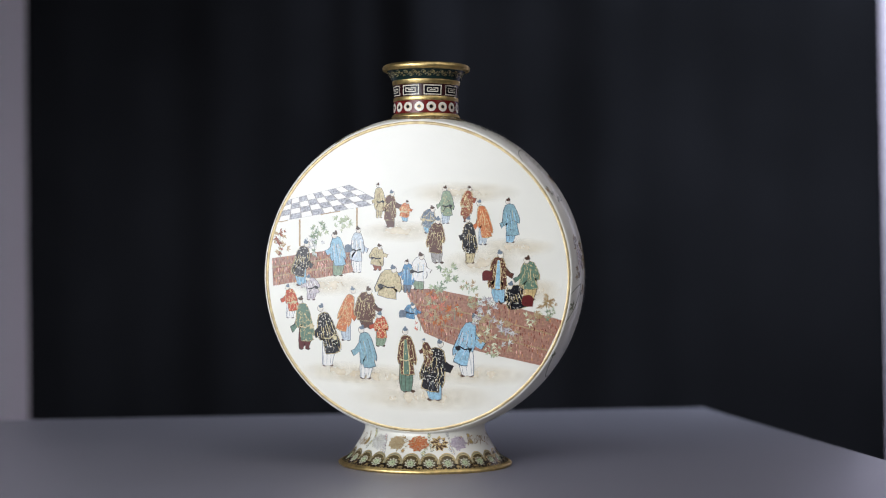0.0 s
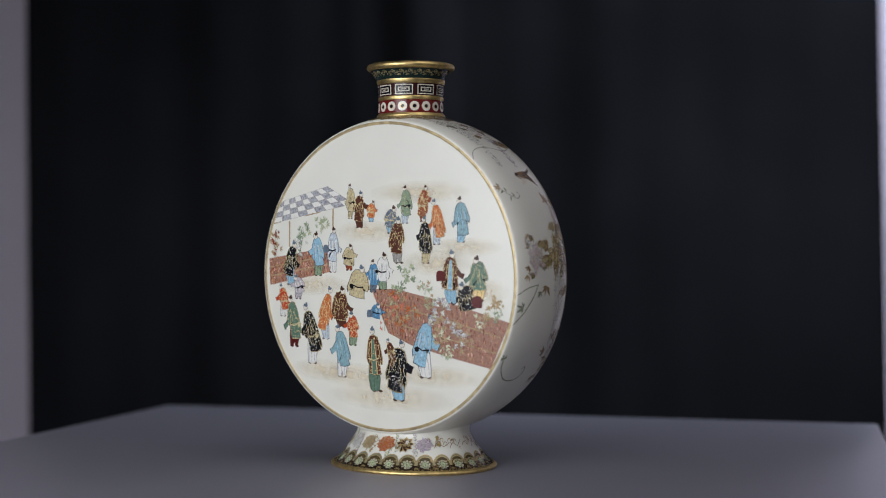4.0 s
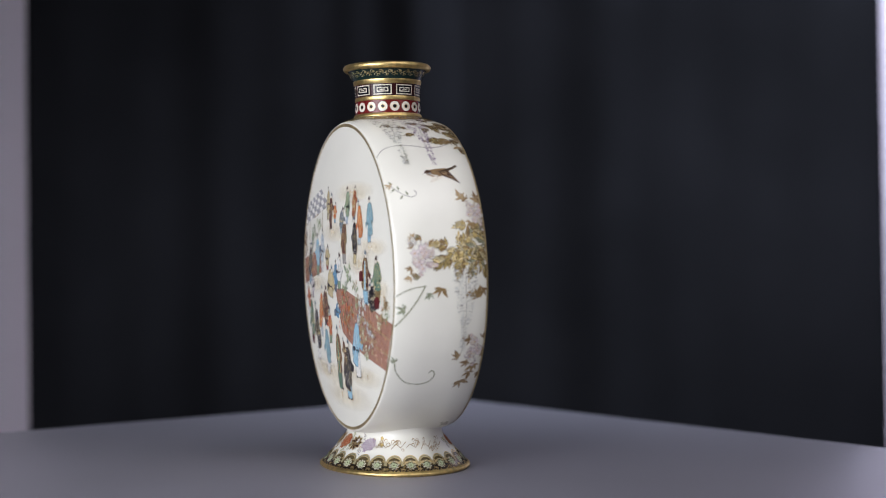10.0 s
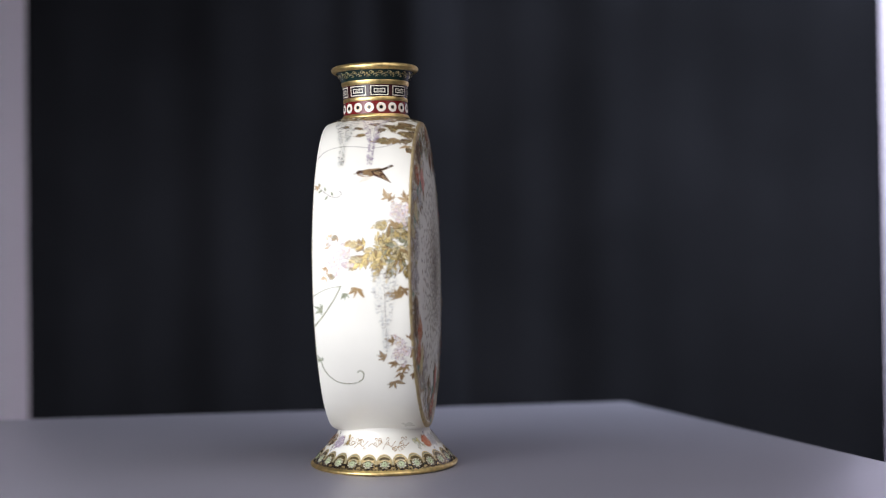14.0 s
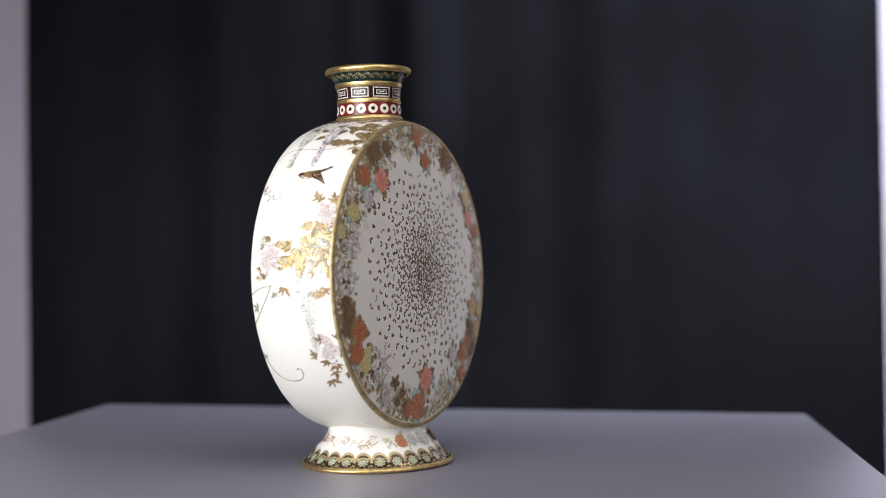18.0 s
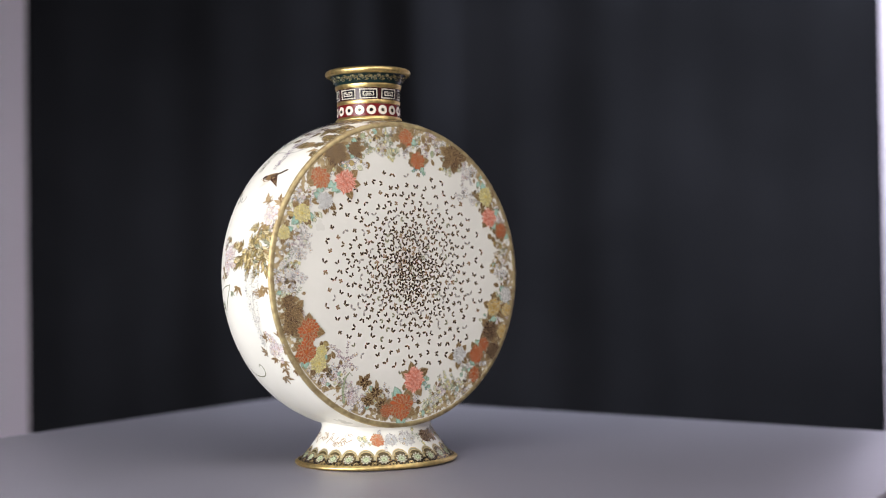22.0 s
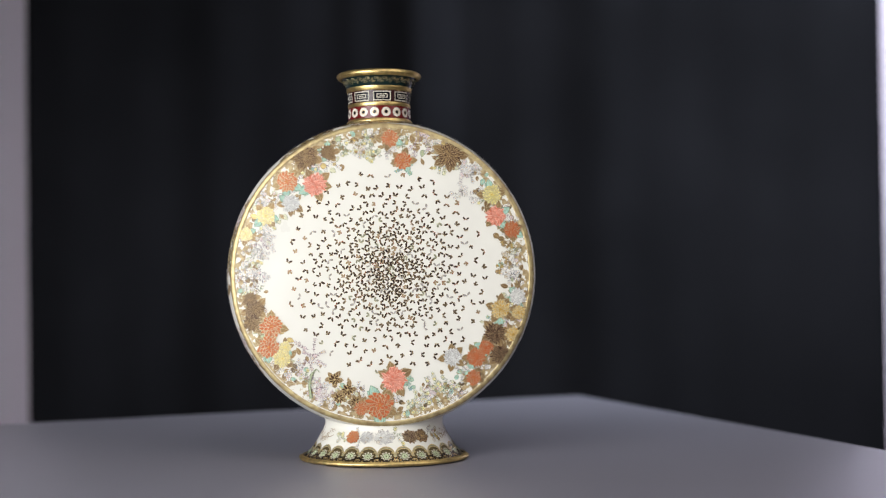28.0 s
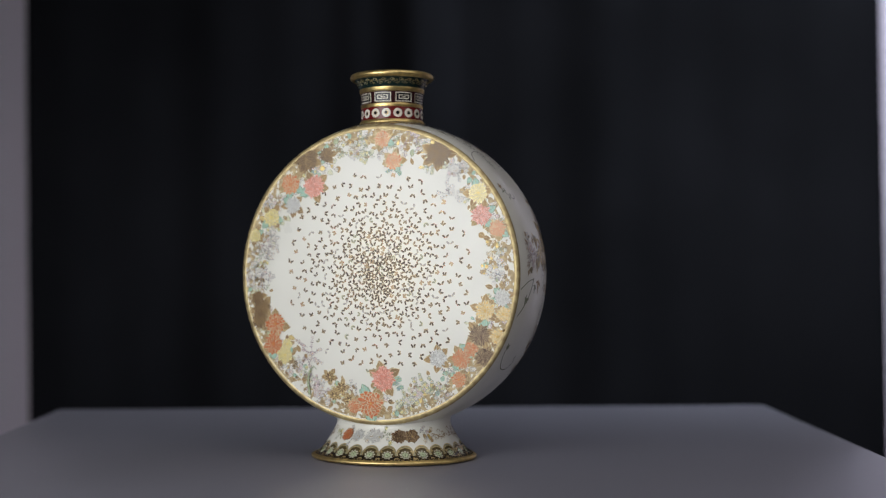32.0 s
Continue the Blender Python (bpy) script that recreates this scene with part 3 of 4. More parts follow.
    r = min(0.145 * w, 1.65)
    hx, hy = x + lean * -uh * 0.62 + 0.08 * way * w, y + h * 0.5 - r * 1.75
    ring = [(math.cos(2 * math.pi * k / 12), math.sin(2 * math.pi * k / 12)) for k in range(12)]
    hair = C["slate"] if rng.random() < 0.55 else C["sable"]
    d.poly([(hx + 1.12 * r * px, hy + 1.28 * r * py) for px, py in ring], INK_LINES)
    if way or h > 20:
        d.poly([(hx + 0.98 * r * px, hy + 1.14 * r * py) for px, py in ring], C["ivory"])
    d.poly([(hx - way * 0.3 * r + 0.95 * r * px, hy + 0.72 * r + 0.62 * r * py) for px, py in ring], hair)
    d.poly([(hx - way * 0.55 * r + 0.45 * r * px, hy + 1.45 * r + 0.4 * r * py) for px, py in ring], hair)
    if way and rng.random() < 0.1:
        d.poly(turn(petal(0.45), x - way * 0.34 * w, uy + uh * 0.05, way * 2.4, 0.62 * w), C[rng.choice(["slate", "tan", "pale", "maroon", "sage"])])
    return d.link("painted_motif", "%s and %s robe-shaped enamel motif" % (TONE[upper], TONE[lower]))


figure(-20.9, 44.3, 20.8, 6.0, "straw", "straw")
figure(-14.4, 39.4, 21.9, 8.4, "umber", "umber")
figure(-5.5, 38.2, 12.6, 5.7, "orange", "sky")
figure(19.2, 41.8, 22.2, 7.4, "sage", "pale")
figure(8.9, 33.2, 16.1, 8.7, "slate", "sky")
figure(13.9, 21.1, 27.3, 10.1, "umber", "grey")
figure(31.2, 42.2, 21.2, 6.7, "rust", "rust")
figure(41.2, 31.5, 26.3, 8.0, "orange", "pale")
figure(33.8, 21.2, 27.3, 8.4, "ink", "straw")
figure(57.3, 32.7, 26.0, 8.4, "teal", "sky")
figure(50.1, -0.1, 30.8, 11.4, "umber", "sky", True)
figure(68.4, -0.7, 25.6, 12.1, "green", "gold")
figure(60.1, -11.7, 17.8, 12.7, "ink", "ink")
figure(-69.4, 7.1, 27.3, 10.4, "ink", "sky")
figure(-45.8, 12.8, 26.7, 10.4, "sky", "sage")
figure(-34.7, 15.2, 27.3, 9.0, "pale", "white")
figure(-22.0, 10.9, 15.7, 8.0, "straw", "rust")
figure(-14.9, -4.4, 21.2, 13.4, "straw", "lilac")
figure(-3.5, -0.1, 19.5, 7.4, "blue", "slate")
figure(2.9, 2.8, 21.9, 10.1, "white", "sage")
figure(-1.8, -20.9, 10.3, 8.4, "blue", "blue")
figure(-76.0, -16.1, 20.2, 8.0, "red", "white")
figure(-62.6, -7.5, 15.0, 8.7, "lilac", "lilac")
figure(-66.9, -29.0, 31.8, 12.1, "green", "maroon")
figure(-52.3, -36.1, 37.2, 11.4, "ink", "white")
figure(-41.4, -23.1, 32.1, 9.4, "orange", "pale")
figure(-28.6, -19.1, 24.6, 12.1, "umber", "umber")
figure(-19.6, -31.7, 20.5, 9.4, "red", "sage")
figure(-28.9, -45.7, 31.8, 11.4, "teal", "white")
figure(-4.6, -49.7, 38.6, 12.7, "umber", "green", True)
figure(8.2, -45.4, 17.1, 6.0, "umber", "umber")
figure(11.8, -55.5, 35.9, 14.1, "ink", "sky")
figure(31.4, -40.5, 36.9, 13.4, "sky", "white")


def wash(x, y, rx, ry):
    """A faint sandy wash on the glaze."""
    d = Drawing(FRONT)
    d.layer = 0.02
    d.slot(SAND)
    nr, na = 10, 40
    for i in range(nr + 1):
        d.verts.extend(d.chart((x + rx * i / nr * math.cos(2 * math.pi * k / na), y + ry * i / nr * math.sin(2 * math.pi * k / na)), 0.03) for k in range(na))
    for i in range(nr):
        for k in range(na):
            d.faces.append((i * na + k, i * na + (k + 1) % na, (i + 1) * na + (k + 1) % na, (i + 1) * na + k))
            d.index.append(0)
    return d.link("sandy_wash", "faint sandy wash on the glaze")


def sand_material():
    m = mat("sandy_wash", (0.80, 0.68, 0.48), 0.2, 0, 0.06, 500)
    nt = m.node_tree
    tc = [n for n in nt.nodes if n.type == "TEX_COORD"][0]
    mp = nt.nodes.new("ShaderNodeMapping")
    mp.inputs["Location"].default_value, mp.inputs["Scale"].default_value = (-1, 0, -1), (2, 0, 2)
    nt.links.new(tc.outputs["Generated"], mp.inputs["Vector"])
    gr = nt.nodes.new("ShaderNodeTexGradient")
    gr.gradient_type = "SPHERICAL"
    nt.links.new(mp.outputs["Vector"], gr.inputs["Vector"])
    no = nt.nodes.new("ShaderNodeTexNoise")
    no.inputs["Scale"].default_value, no.inputs["Detail"].default_value = 160, 8
    nt.links.new(tc.outputs["Object"], no.inputs["Vector"])
    mu = nt.nodes.new("ShaderNodeMath")
    mu.operation = "MULTIPLY"
    nt.links.new(gr.outputs["Fac"], mu.inputs[0])
    nt.links.new(no.outputs["Fac"], mu.inputs[1])
    nt.links.new(mu.outputs[0], nt.nodes["Principled BSDF"].inputs["Alpha"])
    return m


SAND = sand_material()
wash(5, -72, 48, 9)
wash(-45, -58, 30, 7)
wash(28, 49, 36, 7)
wash(60, 17, 24, 6)
wash(-8, 26, 26, 7)
wash(40, 8, 26, 8)
wash(-20, -60, 30, 8)
wash(40, -58, 34, 7)
wash(-50, -6, 30, 7)
wash(70, -8, 18, 8)


def pavilion():
    """A chequered roof on two thin posts."""
    d = Drawing(FRONT)
    d.layer = 0.18
    a, b, c, e = (-80.0, 44.5), (-39.6, 53.7), (-18.4, 42.8), (-84.0, 31.6)
    nu, nv = 9, 4

    def at(s, t):
        top = (a[0] + (b[0] - a[0]) * s, a[1] + (b[1] - a[1]) * s)
        low = (e[0] + (c[0] - e[0]) * s, e[1] + (c[1] - e[1]) * s)
        return top[0] + (low[0] - top[0]) * t, top[1] + (low[1] - top[1]) * t
    for i in range(nu):
        for j in range(nv):
            g = 0.05
            quad = [at((i + g) / nu, (j + g) / nv), at((i + 1 - g) / nu, (j + g) / nv), at((i + 1 - g) / nu, (j + 1 - g) / nv), at((i + g) / nu, (j + 1 - g) / nv)]
            full = [at(i / nu, j / nv), at((i + 1) / nu, j / nv), at((i + 1) / nu, (j + 1) / nv), at(i / nu, (j + 1) / nv)]
            d.layer = 0.18
            d.poly(full, C["grey"])
            d.layer = 0.22
            d.poly(quad, C["white"] if (i + j) % 2 else TILE)
    d.stroke([e, ((e[0] + c[0]) / 2, (e[1] + c[1]) / 2), c], 1.0, C["tan"])
    d.stroke([(-70.4, 33.0), (-70.3, 25.0), (-70.2, 17.0)], 1.1, C["tan"])
    d.stroke([(-34.7, 40.0), (-34.6, 32.0), (-34.4, 25.0)], 1.0, C["tan"])
    return d.link("painted_pavilion", "grey and white chequered roof on thin posts in enamel")


TILE = enamel("tile_grey_enamel", (0.41, 0.41, 0.44), vary=0.3)
pavilion()


def hedge(top, low, rows, label):
    """A brick-red fence between two lines, hatched with fine strokes, with pale courses."""
    d = Drawing(FRONT)
    d.layer = 0.10

    def at(line, s):
        n = len(line) - 1
        k = min(n - 1, int(s * n))
        f = s * n - k
        return line[k][0] + (line[k + 1][0] - line[k][0]) * f, line[k][1] + (line[k + 1][1] - line[k][1]) * f
    n = 26
    for i in range(n):
        p, q, r, s = at(top, i / n), at(top, (i + 1) / n), at(low, (i + 1) / n), at(low, i / n)
        for j in range(6):
            d.layer = 0.10
            f, g = j / 6, (j + 1) / 6
            mix = lambda e, w, k: (e[0] + (w[0] - e[0]) * k, e[1] + (w[1] - e[1]) * k)
            d.poly([mix(p, s, f), mix(q, r, f), mix(q, r, g), mix(p, s, g)], C["brick"])
    rng = random.Random(5)
    for k in range(int(n * 26)):
        s, t = rng.random(), rng.random()
        p, q = at(top, s), at(low, s)
        x, y = p[0] + (q[0] - p[0]) * t, p[1] + (q[1] - p[1]) * t * 0.94 - 0.6
        d.layer = 0.16 + 0.0002 * k
        d.stroke([(x, y + 0.9), (x + 0.15, y), (x + 0.1, y - 0.9)], 0.30, rng.choice([C["rust"], C["rust"], C["maroon"], C["peach"], C["tan"], C["blush"]]))
    d.layer = 0.26
    for t in [(k + 1) / rows for k in range(rows - 1)]:
        d.stroke([tuple(at(top, s / 12)[m] * (1 - t) + at(low, s / 12)[m] * t for m in (0, 1)) for s in range(13)], 0.8, C["tan"])
    return d.link("painted_fence", label)


hedge([(-88.0, 9.6), (-62.0, 13.2), (-36.0, 17.0)], [(-87.2, -7.0), (-62.0, -2.6), (-36.3, 1.8)], 3, "brick-red enamel garden fence in courses")
hedge([(-5.0, -8.0), (12.0, -7.5), (50.0, -15.0), (87.5, -25.4)], [(6.5, -33.5), (22.0, -40.0), (45.0, -45.5), (74.8, -51.8)], 3, "brick-red enamel garden fence among flowering shrubs")


def shrub(x, y, r, colours, n=12):
    d = Drawing(FRONT)
    d.layer = 0.275
    rng = random.Random(int(90 + x * 3 + y * 5))
    d.stroke([(x, y - r), (x + 0.3, y), (x - 0.2, y + r * 0.6)], 0.4, C["sage"])
    for k in range(n):
        a = rng.uniform(0, 6.28)
        q = r * rng.uniform(0.2, 1.0)
        maple_leaf(d, x + 1.15 * q * math.cos(a), y + 1.15 * q * math.sin(a), rng.uniform(0, 6.28), r * rng.uniform(0.42, 0.74), rng.choice(colours))
    return d.link("painted_shrub", "%s enamel leaves of a garden shrub" % {"leaf": "pale green", "orange": "orange", "tan": "tan", "lilac": "grey-lilac", "lime": "lime-green"}[colours[0]])


shrub(20.3, 1.3, 5.5, ["leaf", "sage", "leaf"])
shrub(14.4, -5.5, 4.0, ["leaf", "sage"])
shrub(32.9, -6.5, 4.0, ["tan", "leaf"])
shrub(36.3, -14.5, 4.0, ["tan", "leaf"])
shrub(-58.9, 26.0, 5.0, ["leaf", "sage"])
shrub(-61.0, 18.0, 5.0, ["lilac", "sage", "silver"])
shrub(-44.0, 30.0, 5.0, ["leaf", "lime"])
shrub(-83.0, 23.0, 4.4, ["tan", "rust"])
shrub(-82.5, 14.5, 4.4, ["tan", "rust"])
shrub(16.8, -16.0, 5.5, ["orange", "tan", "coral"])
shrub(17.5, -27.0, 5.5, ["orange", "tan", "vermilion"])
shrub(24.5, -21.5, 4.5, ["orange", "leaf", "tan"])
shrub(78.3, -13.5, 5.0, ["tan", "bronze"])
shrub(71.5, -23.0, 5.0, ["tan", "lime", "bronze"])
shrub(80.0, -21.0, 3.4, ["leaf", "sage"])
shrub(4.0, -29.0, 3.4, ["orange", "coral"], 5)
shrub(10.0, -13.0, 4.6, ["orange", "tan", "leaf"])
shrub(38.5, -24.0, 5.0, ["lilac", "lime", "silver"])
shrub(52.0, -29.0, 5.0, ["lilac", "tan", "silver"])
shrub(12.5, -22.0, 4.6, ["orange", "coral", "tan"])
shrub(44.1, -18.2, 5.2, ["lilac", "silver", "pearl"])
shrub(45.0, -27.0, 4.6, ["lilac", "tan"])
shrub(56.0, -36.0, 6.0, ["lilac", "tan", "silver"])
shrub(42.3, -36.0, 5.0, ["lime", "tan"])
shrub(46.0, -43.5, 4.4, ["lime", "leaf"])


# -- back: a border of flowers round a swarm of butterflies --
def border_leaves(a0, a1):
    d = Drawing(BACK)
    d.layer = 0.06
    rng = random.Random(int(a0 * 10) + 77)
    for k in range(28):
        a = radians(rng.uniform(a0, a1))
        r = rng.uniform(77, 88.0) if rng.random() < 0.86 else rng.uniform(69, 77)
        col = rng.choices(["bronze", "walnut", "ochre", "lime", "aqua", "leaf", "mink"], [8, 5, 3, 2, 2, 1, 3])[0]
        size = rng.uniform(2.6, 5.2)
        r = min(r, 90 - size)
        leaf_shape(d, r * math.cos(a), r * math.sin(a), rng.uniform(0, 6.28), size, col, rng.uniform(1.1, 1.8))
    return d.link("painted_leaves", "bronze-gold enamel leaves of the flower border")


def speckle_material():
    """Gold and olive flecks on the glaze, with gaps between them."""
    m = mat("gold_flecks", (0.42, 0.33, 0.18), 0.5, 0.15, 0.3, 420, second=(0.24, 0.165, 0.08))
    nt = m.node_tree
    tc = [n for n in nt.nodes if n.type == "TEX_COORD"][0]
    no = nt.nodes.new("ShaderNodeTexNoise")
    no.inputs["Scale"].default_value, no.inputs["Detail"].default_value = 330, 3
    nt.links.new(tc.outputs["Object"], no.inputs["Vector"])
    cut = nt.nodes.new("ShaderNodeMath")
    cut.operation = "GREATER_THAN"
    cut.inputs[1].default_value = 0.47
    nt.links.new(no.outputs["Fac"], cut.inputs[0])
    nt.links.new(cut.outputs[0], nt.nodes["Principled BSDF"].inputs["Alpha"])
    return m


def gilded_ground():
    d = Drawing(BACK)
    d.slot(speckle_material())
    n = 160
    for j in range(5):
        for k in range(n):
            a = 2 * math.pi * k / n
            r = 90.3 if j == 4 else 83 + 5.0 * noise.noise((3 * math.cos(a), 3 * math.sin(a), 1.7)) + 0.5 + 1.0 * j
            d.verts.append(d.chart((r * math.cos(a), r * math.sin(a)), 0.03))
    for j in range(4):
        for k in range(n):
            d.faces.append((j * n + k, j * n + (k + 1) % n, (j + 1) * n + (k + 1) % n, (j + 1) * n + k))
            d.index.append(0)
    return d.link("gilded_ground", "gold-flecked ground behind the flower border")


gilded_ground()
for k in range(16):
    border_leaves(k * 22.5, (k + 1) * 22.5)
spray(5.1, 79.6, 9.0, "lime")
spray(16.3, 77.2, 5.5, "tan")
spray(-24.5, 81.1, 8.3, "pink")
spray(-52.2, 61.6, 8.3, "lilac")
spray(-48.4, 49.3, 5.5, "white")
spray(-74.1, 3.7, 6.9, "tan")
spray(-79.2, -4.1, 5.2, "lilac")
spray(-31.6, -72.1, 9.0, "lime")
spray(-22.2, -79.6, 6.9, "lime")
spray(-43.1, -74.1, 6.2, "lilac")
spray(46.5, -49.2, 10.3, "pink")
spray(41.6, -67.2, 8.3, "pink")
spray(34.9, -77.0, 4.8, "lilac")
spray(76.7, 14.4, 10.3, "white")
spray(71.5, 19.5, 7.6, "white")
spray(75.1, -4.6, 8.3, "lilac")
spray(82.0, -1.1, 6.9, "lilac")
spray(74.6, 46.5, 4.8, "lilac")
spray(-13.7, 63.6, 2.8, "teal")
spray(-77.7, 12.3, 6.2, "tan")
spray(10.4, 72.6, 4.8, "lime")
spray(-13.6, -68.3, 4.1, "teal")
spray(-68.2, -31.1, 3.4, "teal")
spray(45.1, 64.2, 4.1, "teal")
rng = random.Random(23)
for k in range(54):
    a, q = 2 * math.pi * (k + rng.uniform(-0.3, 0.3)) / 54, rng.uniform(74, 85)
    spray(q * math.cos(a), q * math.sin(a), rng.uniform(3.6, 5.6), ("white", "lime", "pink", "white", "lime", "lilac", "white")[k % 7])
flower("mum", 41.1, 54.8, 7.2, "coral")
flower("peony", 58.0, 56.7, 6.6, "vermilion")
flower("peony", 71.3, 36.1, 5.9, "yellow")
flower("mum", 55.7, 43.5, 5.5, "silver")
flower("mum", 46.8, 71.9, 7.6, "bronze")
flower("mum", 32.9, 74.6, 4.8, "bronze")
flower("peony", -5.4, 83.0, 5.5, "vermilion")
flower("peony", -13.1, 68.9, 5.5, "vermilion")
flower("mum", -41.9, 72.2, 7.6, "bronze")
flower("peony", -67.8, 47.5, 6.2, "yellow")
flower("mum", -70.0, 34.1, 6.2, "coral")
flower("mum", -79.8, 25.6, 5.2, "vermilion")
flower("mum", -82.6, -15.7, 5.2, "pearl")
flower("peony", -71.9, -23.2, 5.9, "amber")
flower("peony", -83.2, -25.5, 4.5, "amber")
flower("mum", -68.1, -38.1, 6.6, "sable")
flower("peony", -79.5, -39.0, 4.8, "amber")
flower("mum", -71.5, -51.4, 6.2, "sable")
flower("mum", -56.4, -52.5, 5.9, "vermilion")
flower("mum", -62.7, -46.7, 4.8, "vermilion")
flower("mum", -41.6, -52.2, 5.5, "silver")
flower("peony", -54.8, -65.0, 4.8, "vermilion")
flower("mum", -5.7, -65.3, 7.6, "coral")
flower("peony", 3.2, -80.8, 8.6, "vermilion")
flower("peony", 14.2, -82.3, 4.8, "vermilion")
flower("daisy", 30.6, -64.6, 3.8, "sable")
flower("daisy", 22.7, -71.0, 3.8, "sable")
flower("daisy", 28.0, -76.1, 3.4, "sable")
flower("daisy", 17.7, -78.7, 3.4, "sable")
flower("peony", 62.0, -51.3, 5.5, "yellow")
flower("peony", 60.2, -44.5, 3.8, "yellow")
flower("peony", 70.5, -44.3, 6.9, "vermilion")
flower("peony", 68.6, -31.6, 6.9, "vermilion")
flower("mum", 78.8, -21.1, 5.9, "bronze")
flower("mum", 80.3, -29.3, 5.2, "bronze")
flower("peony", 83.4, 24.8, 4.5, "yellow")
flower("mum", 81.1, -14.9, 4.1, "bronze")


def reed(pts):
    d = Drawing(BACK)
    d.layer = 2.2
    d.stroke(pts, 1.9, C["moss"], True)
    d.stroke(pts, 1.2, C["leaf"], True)
    return d.link("painted_reed", "grey-green curling reed")


reed([(45.0, -76.0), (46.0, -68.0), (44.5, -61.0), (41.5, -58.0), (39.5, -60.0)])


def butterfly_mesh(kind, a, b):
    """Two long fore wings, two short hind wings and a body; the fore wings are one unit long."""
    verts, faces, idx = [], [], []

    def add(pts, m, y):
        k = len(verts)
        verts.extend((px, y, pz) for px, pz in pts)
        faces.append(tuple(range(k, k + len(pts))))
        idx.append(m)
    fore = [(-0.05, 0.0), (-0.22, 0.45), (-0.25, 0.80), (-0.10, 1.0), (0.15, 0.93), (0.26, 0.62), (0.16, 0.18)]
    hind = [(0.0, 0.0), (-0.14, 0.26), (-0.10, 0.46), (0.07, 0.50), (0.16, 0.30), (0.08, 0.05)]
    spread = ((0.80, 1.55), (0.62, 1.35), (1.05, 1.8), (0.85, 1.6))[kind]
    for sg in (-1, 1):
        if kind == 3 and sg > 0:
            spread = (0.15, 1.1)
        for shape, ang, m, y in ((hind, spread[1], 1, 0.00001), (fore, spread[0], 0, 0.00002)):
            for grow, tone, lift in ((1.04, 2, 0.0), (0.84, m, 0.000006)):
                pts = [(px * grow, 0.5 + (py - 0.5) * (1 + (grow - 1) * 0.6)) for px, py in shape]
                add([(sg * (px * math.cos(ang) + py * math.sin(ang)), py * math.cos(ang) - px * math.sin(ang) - 0.3) for px, py in pts], tone, y + lift)
    me = bpy.data.meshes.new("painted_butterfly")
    me.from_pydata([(x * 0.001, y, z * 0.001) for x, y, z in verts], [], faces)
    for m in (a, b, C["outline"]):
        me.materials.append(m)
    me.polygons.foreach_set("material_index", idx)
    return me


def butterflies():
    rng = random.Random(41)
    tones = (("pitch", "pitch"), ("pitch", "fawn"), ("pitch", "mink"), ("mink", "pitch"), ("pitch", "rust"), ("mink", "fawn"), ("pitch", "pitch"), ("pitch", "mink"), ("pitch", "fawn"), ("mink", "rust"), ("pitch", "pitch"), ("moss", "lime"), ("pitch", "mink"), ("fawn", "rust"), ("grey", "silver"), ("pitch", "moss"))
    kinds = [butterfly_mesh((0, 1, 0, 3, 2)[k % 5], C[a], C[b]) for k, (a, b) in enumerate(tones)]
    cx, cy = -3.4, 1.8
    spots, placed = np.zeros((0, 2)), []
    for k in range(16000):
        a, q = rng.uniform(0, 6.2832), 63.0 * rng.random() ** 0.55
        x, y = cx + q * math.cos(a), cy + q * math.sin(a)
        gap = 1.85 + 0.012 * q + 0.00098 * q * q
        if math.hypot(x, y) < 64 and (not placed or np.min((spots[:, 0] - x) ** 2 + (spots[:, 1] - y) ** 2) > gap * gap):
            placed.append((x, y, q))
            spots = np.vstack((spots, (x, y)))
    placed.sort(key=lambda p: -p[2])
    swarm = Drawing(BACK)
    for k, (x, y, q) in enumerate(placed):
        me = kinds[rng.randrange(len(kinds))]
        o, px, py = (Vector(BACK(p, 0.05)) for p in ((x, y), (x + 1, y), (x, y + 1)))
        ex, ez = (px - o).normalized(), (py - o).normalized()
        level = Matrix((ex, ez.cross(ex).normalized(), ez)).transposed().to_4x4()
        size = rng.uniform(2.2, 2.8)
        local = Matrix.Translation(o) @ level @ Matrix.LocRotScale(None, Euler((0, rng.gauss(0.0, 1.1) + (math.pi if rng.random() < 0.3 else 0), 0)), (size, 1, size))
        if k < 290:
            ob = new("painted_butterfly", me)
            ob.parent = flask
            ob.matrix_basis = LEAN @ local
        else:
            base = len(swarm.verts)
            swarm.verts.extend(tuple(local @ v.co) for v in me.vertices)
            for p in me.polygons:
                swarm.faces.append(tuple(base + i for i in p.vertices))
                swarm.index.append(swarm.slot(me.materials[p.material_index]))
    tagged(swarm.link("butterfly_swarm", "dense swarm of tiny brown enamel butterflies"), kind="stuff")


butterflies()

# -- the side: wisteria, maple sprays and a small bird --
def side_leaf(v, deg, a, size, colour, chart):
    d = Drawing(chart)
    d.layer = 0.20
    maple_leaf(d, v, arc(deg), a, size, colour)
    return d.link("painted_leaf", "%s enamel maple-like leaf" % {"bronze": "gold", "walnut": "brown", "tan": "tan-gold", "fawn": "dark brown", "moss": "grey-green"}[colour])


def arc(deg):
    return radians(deg) * RM * 1000


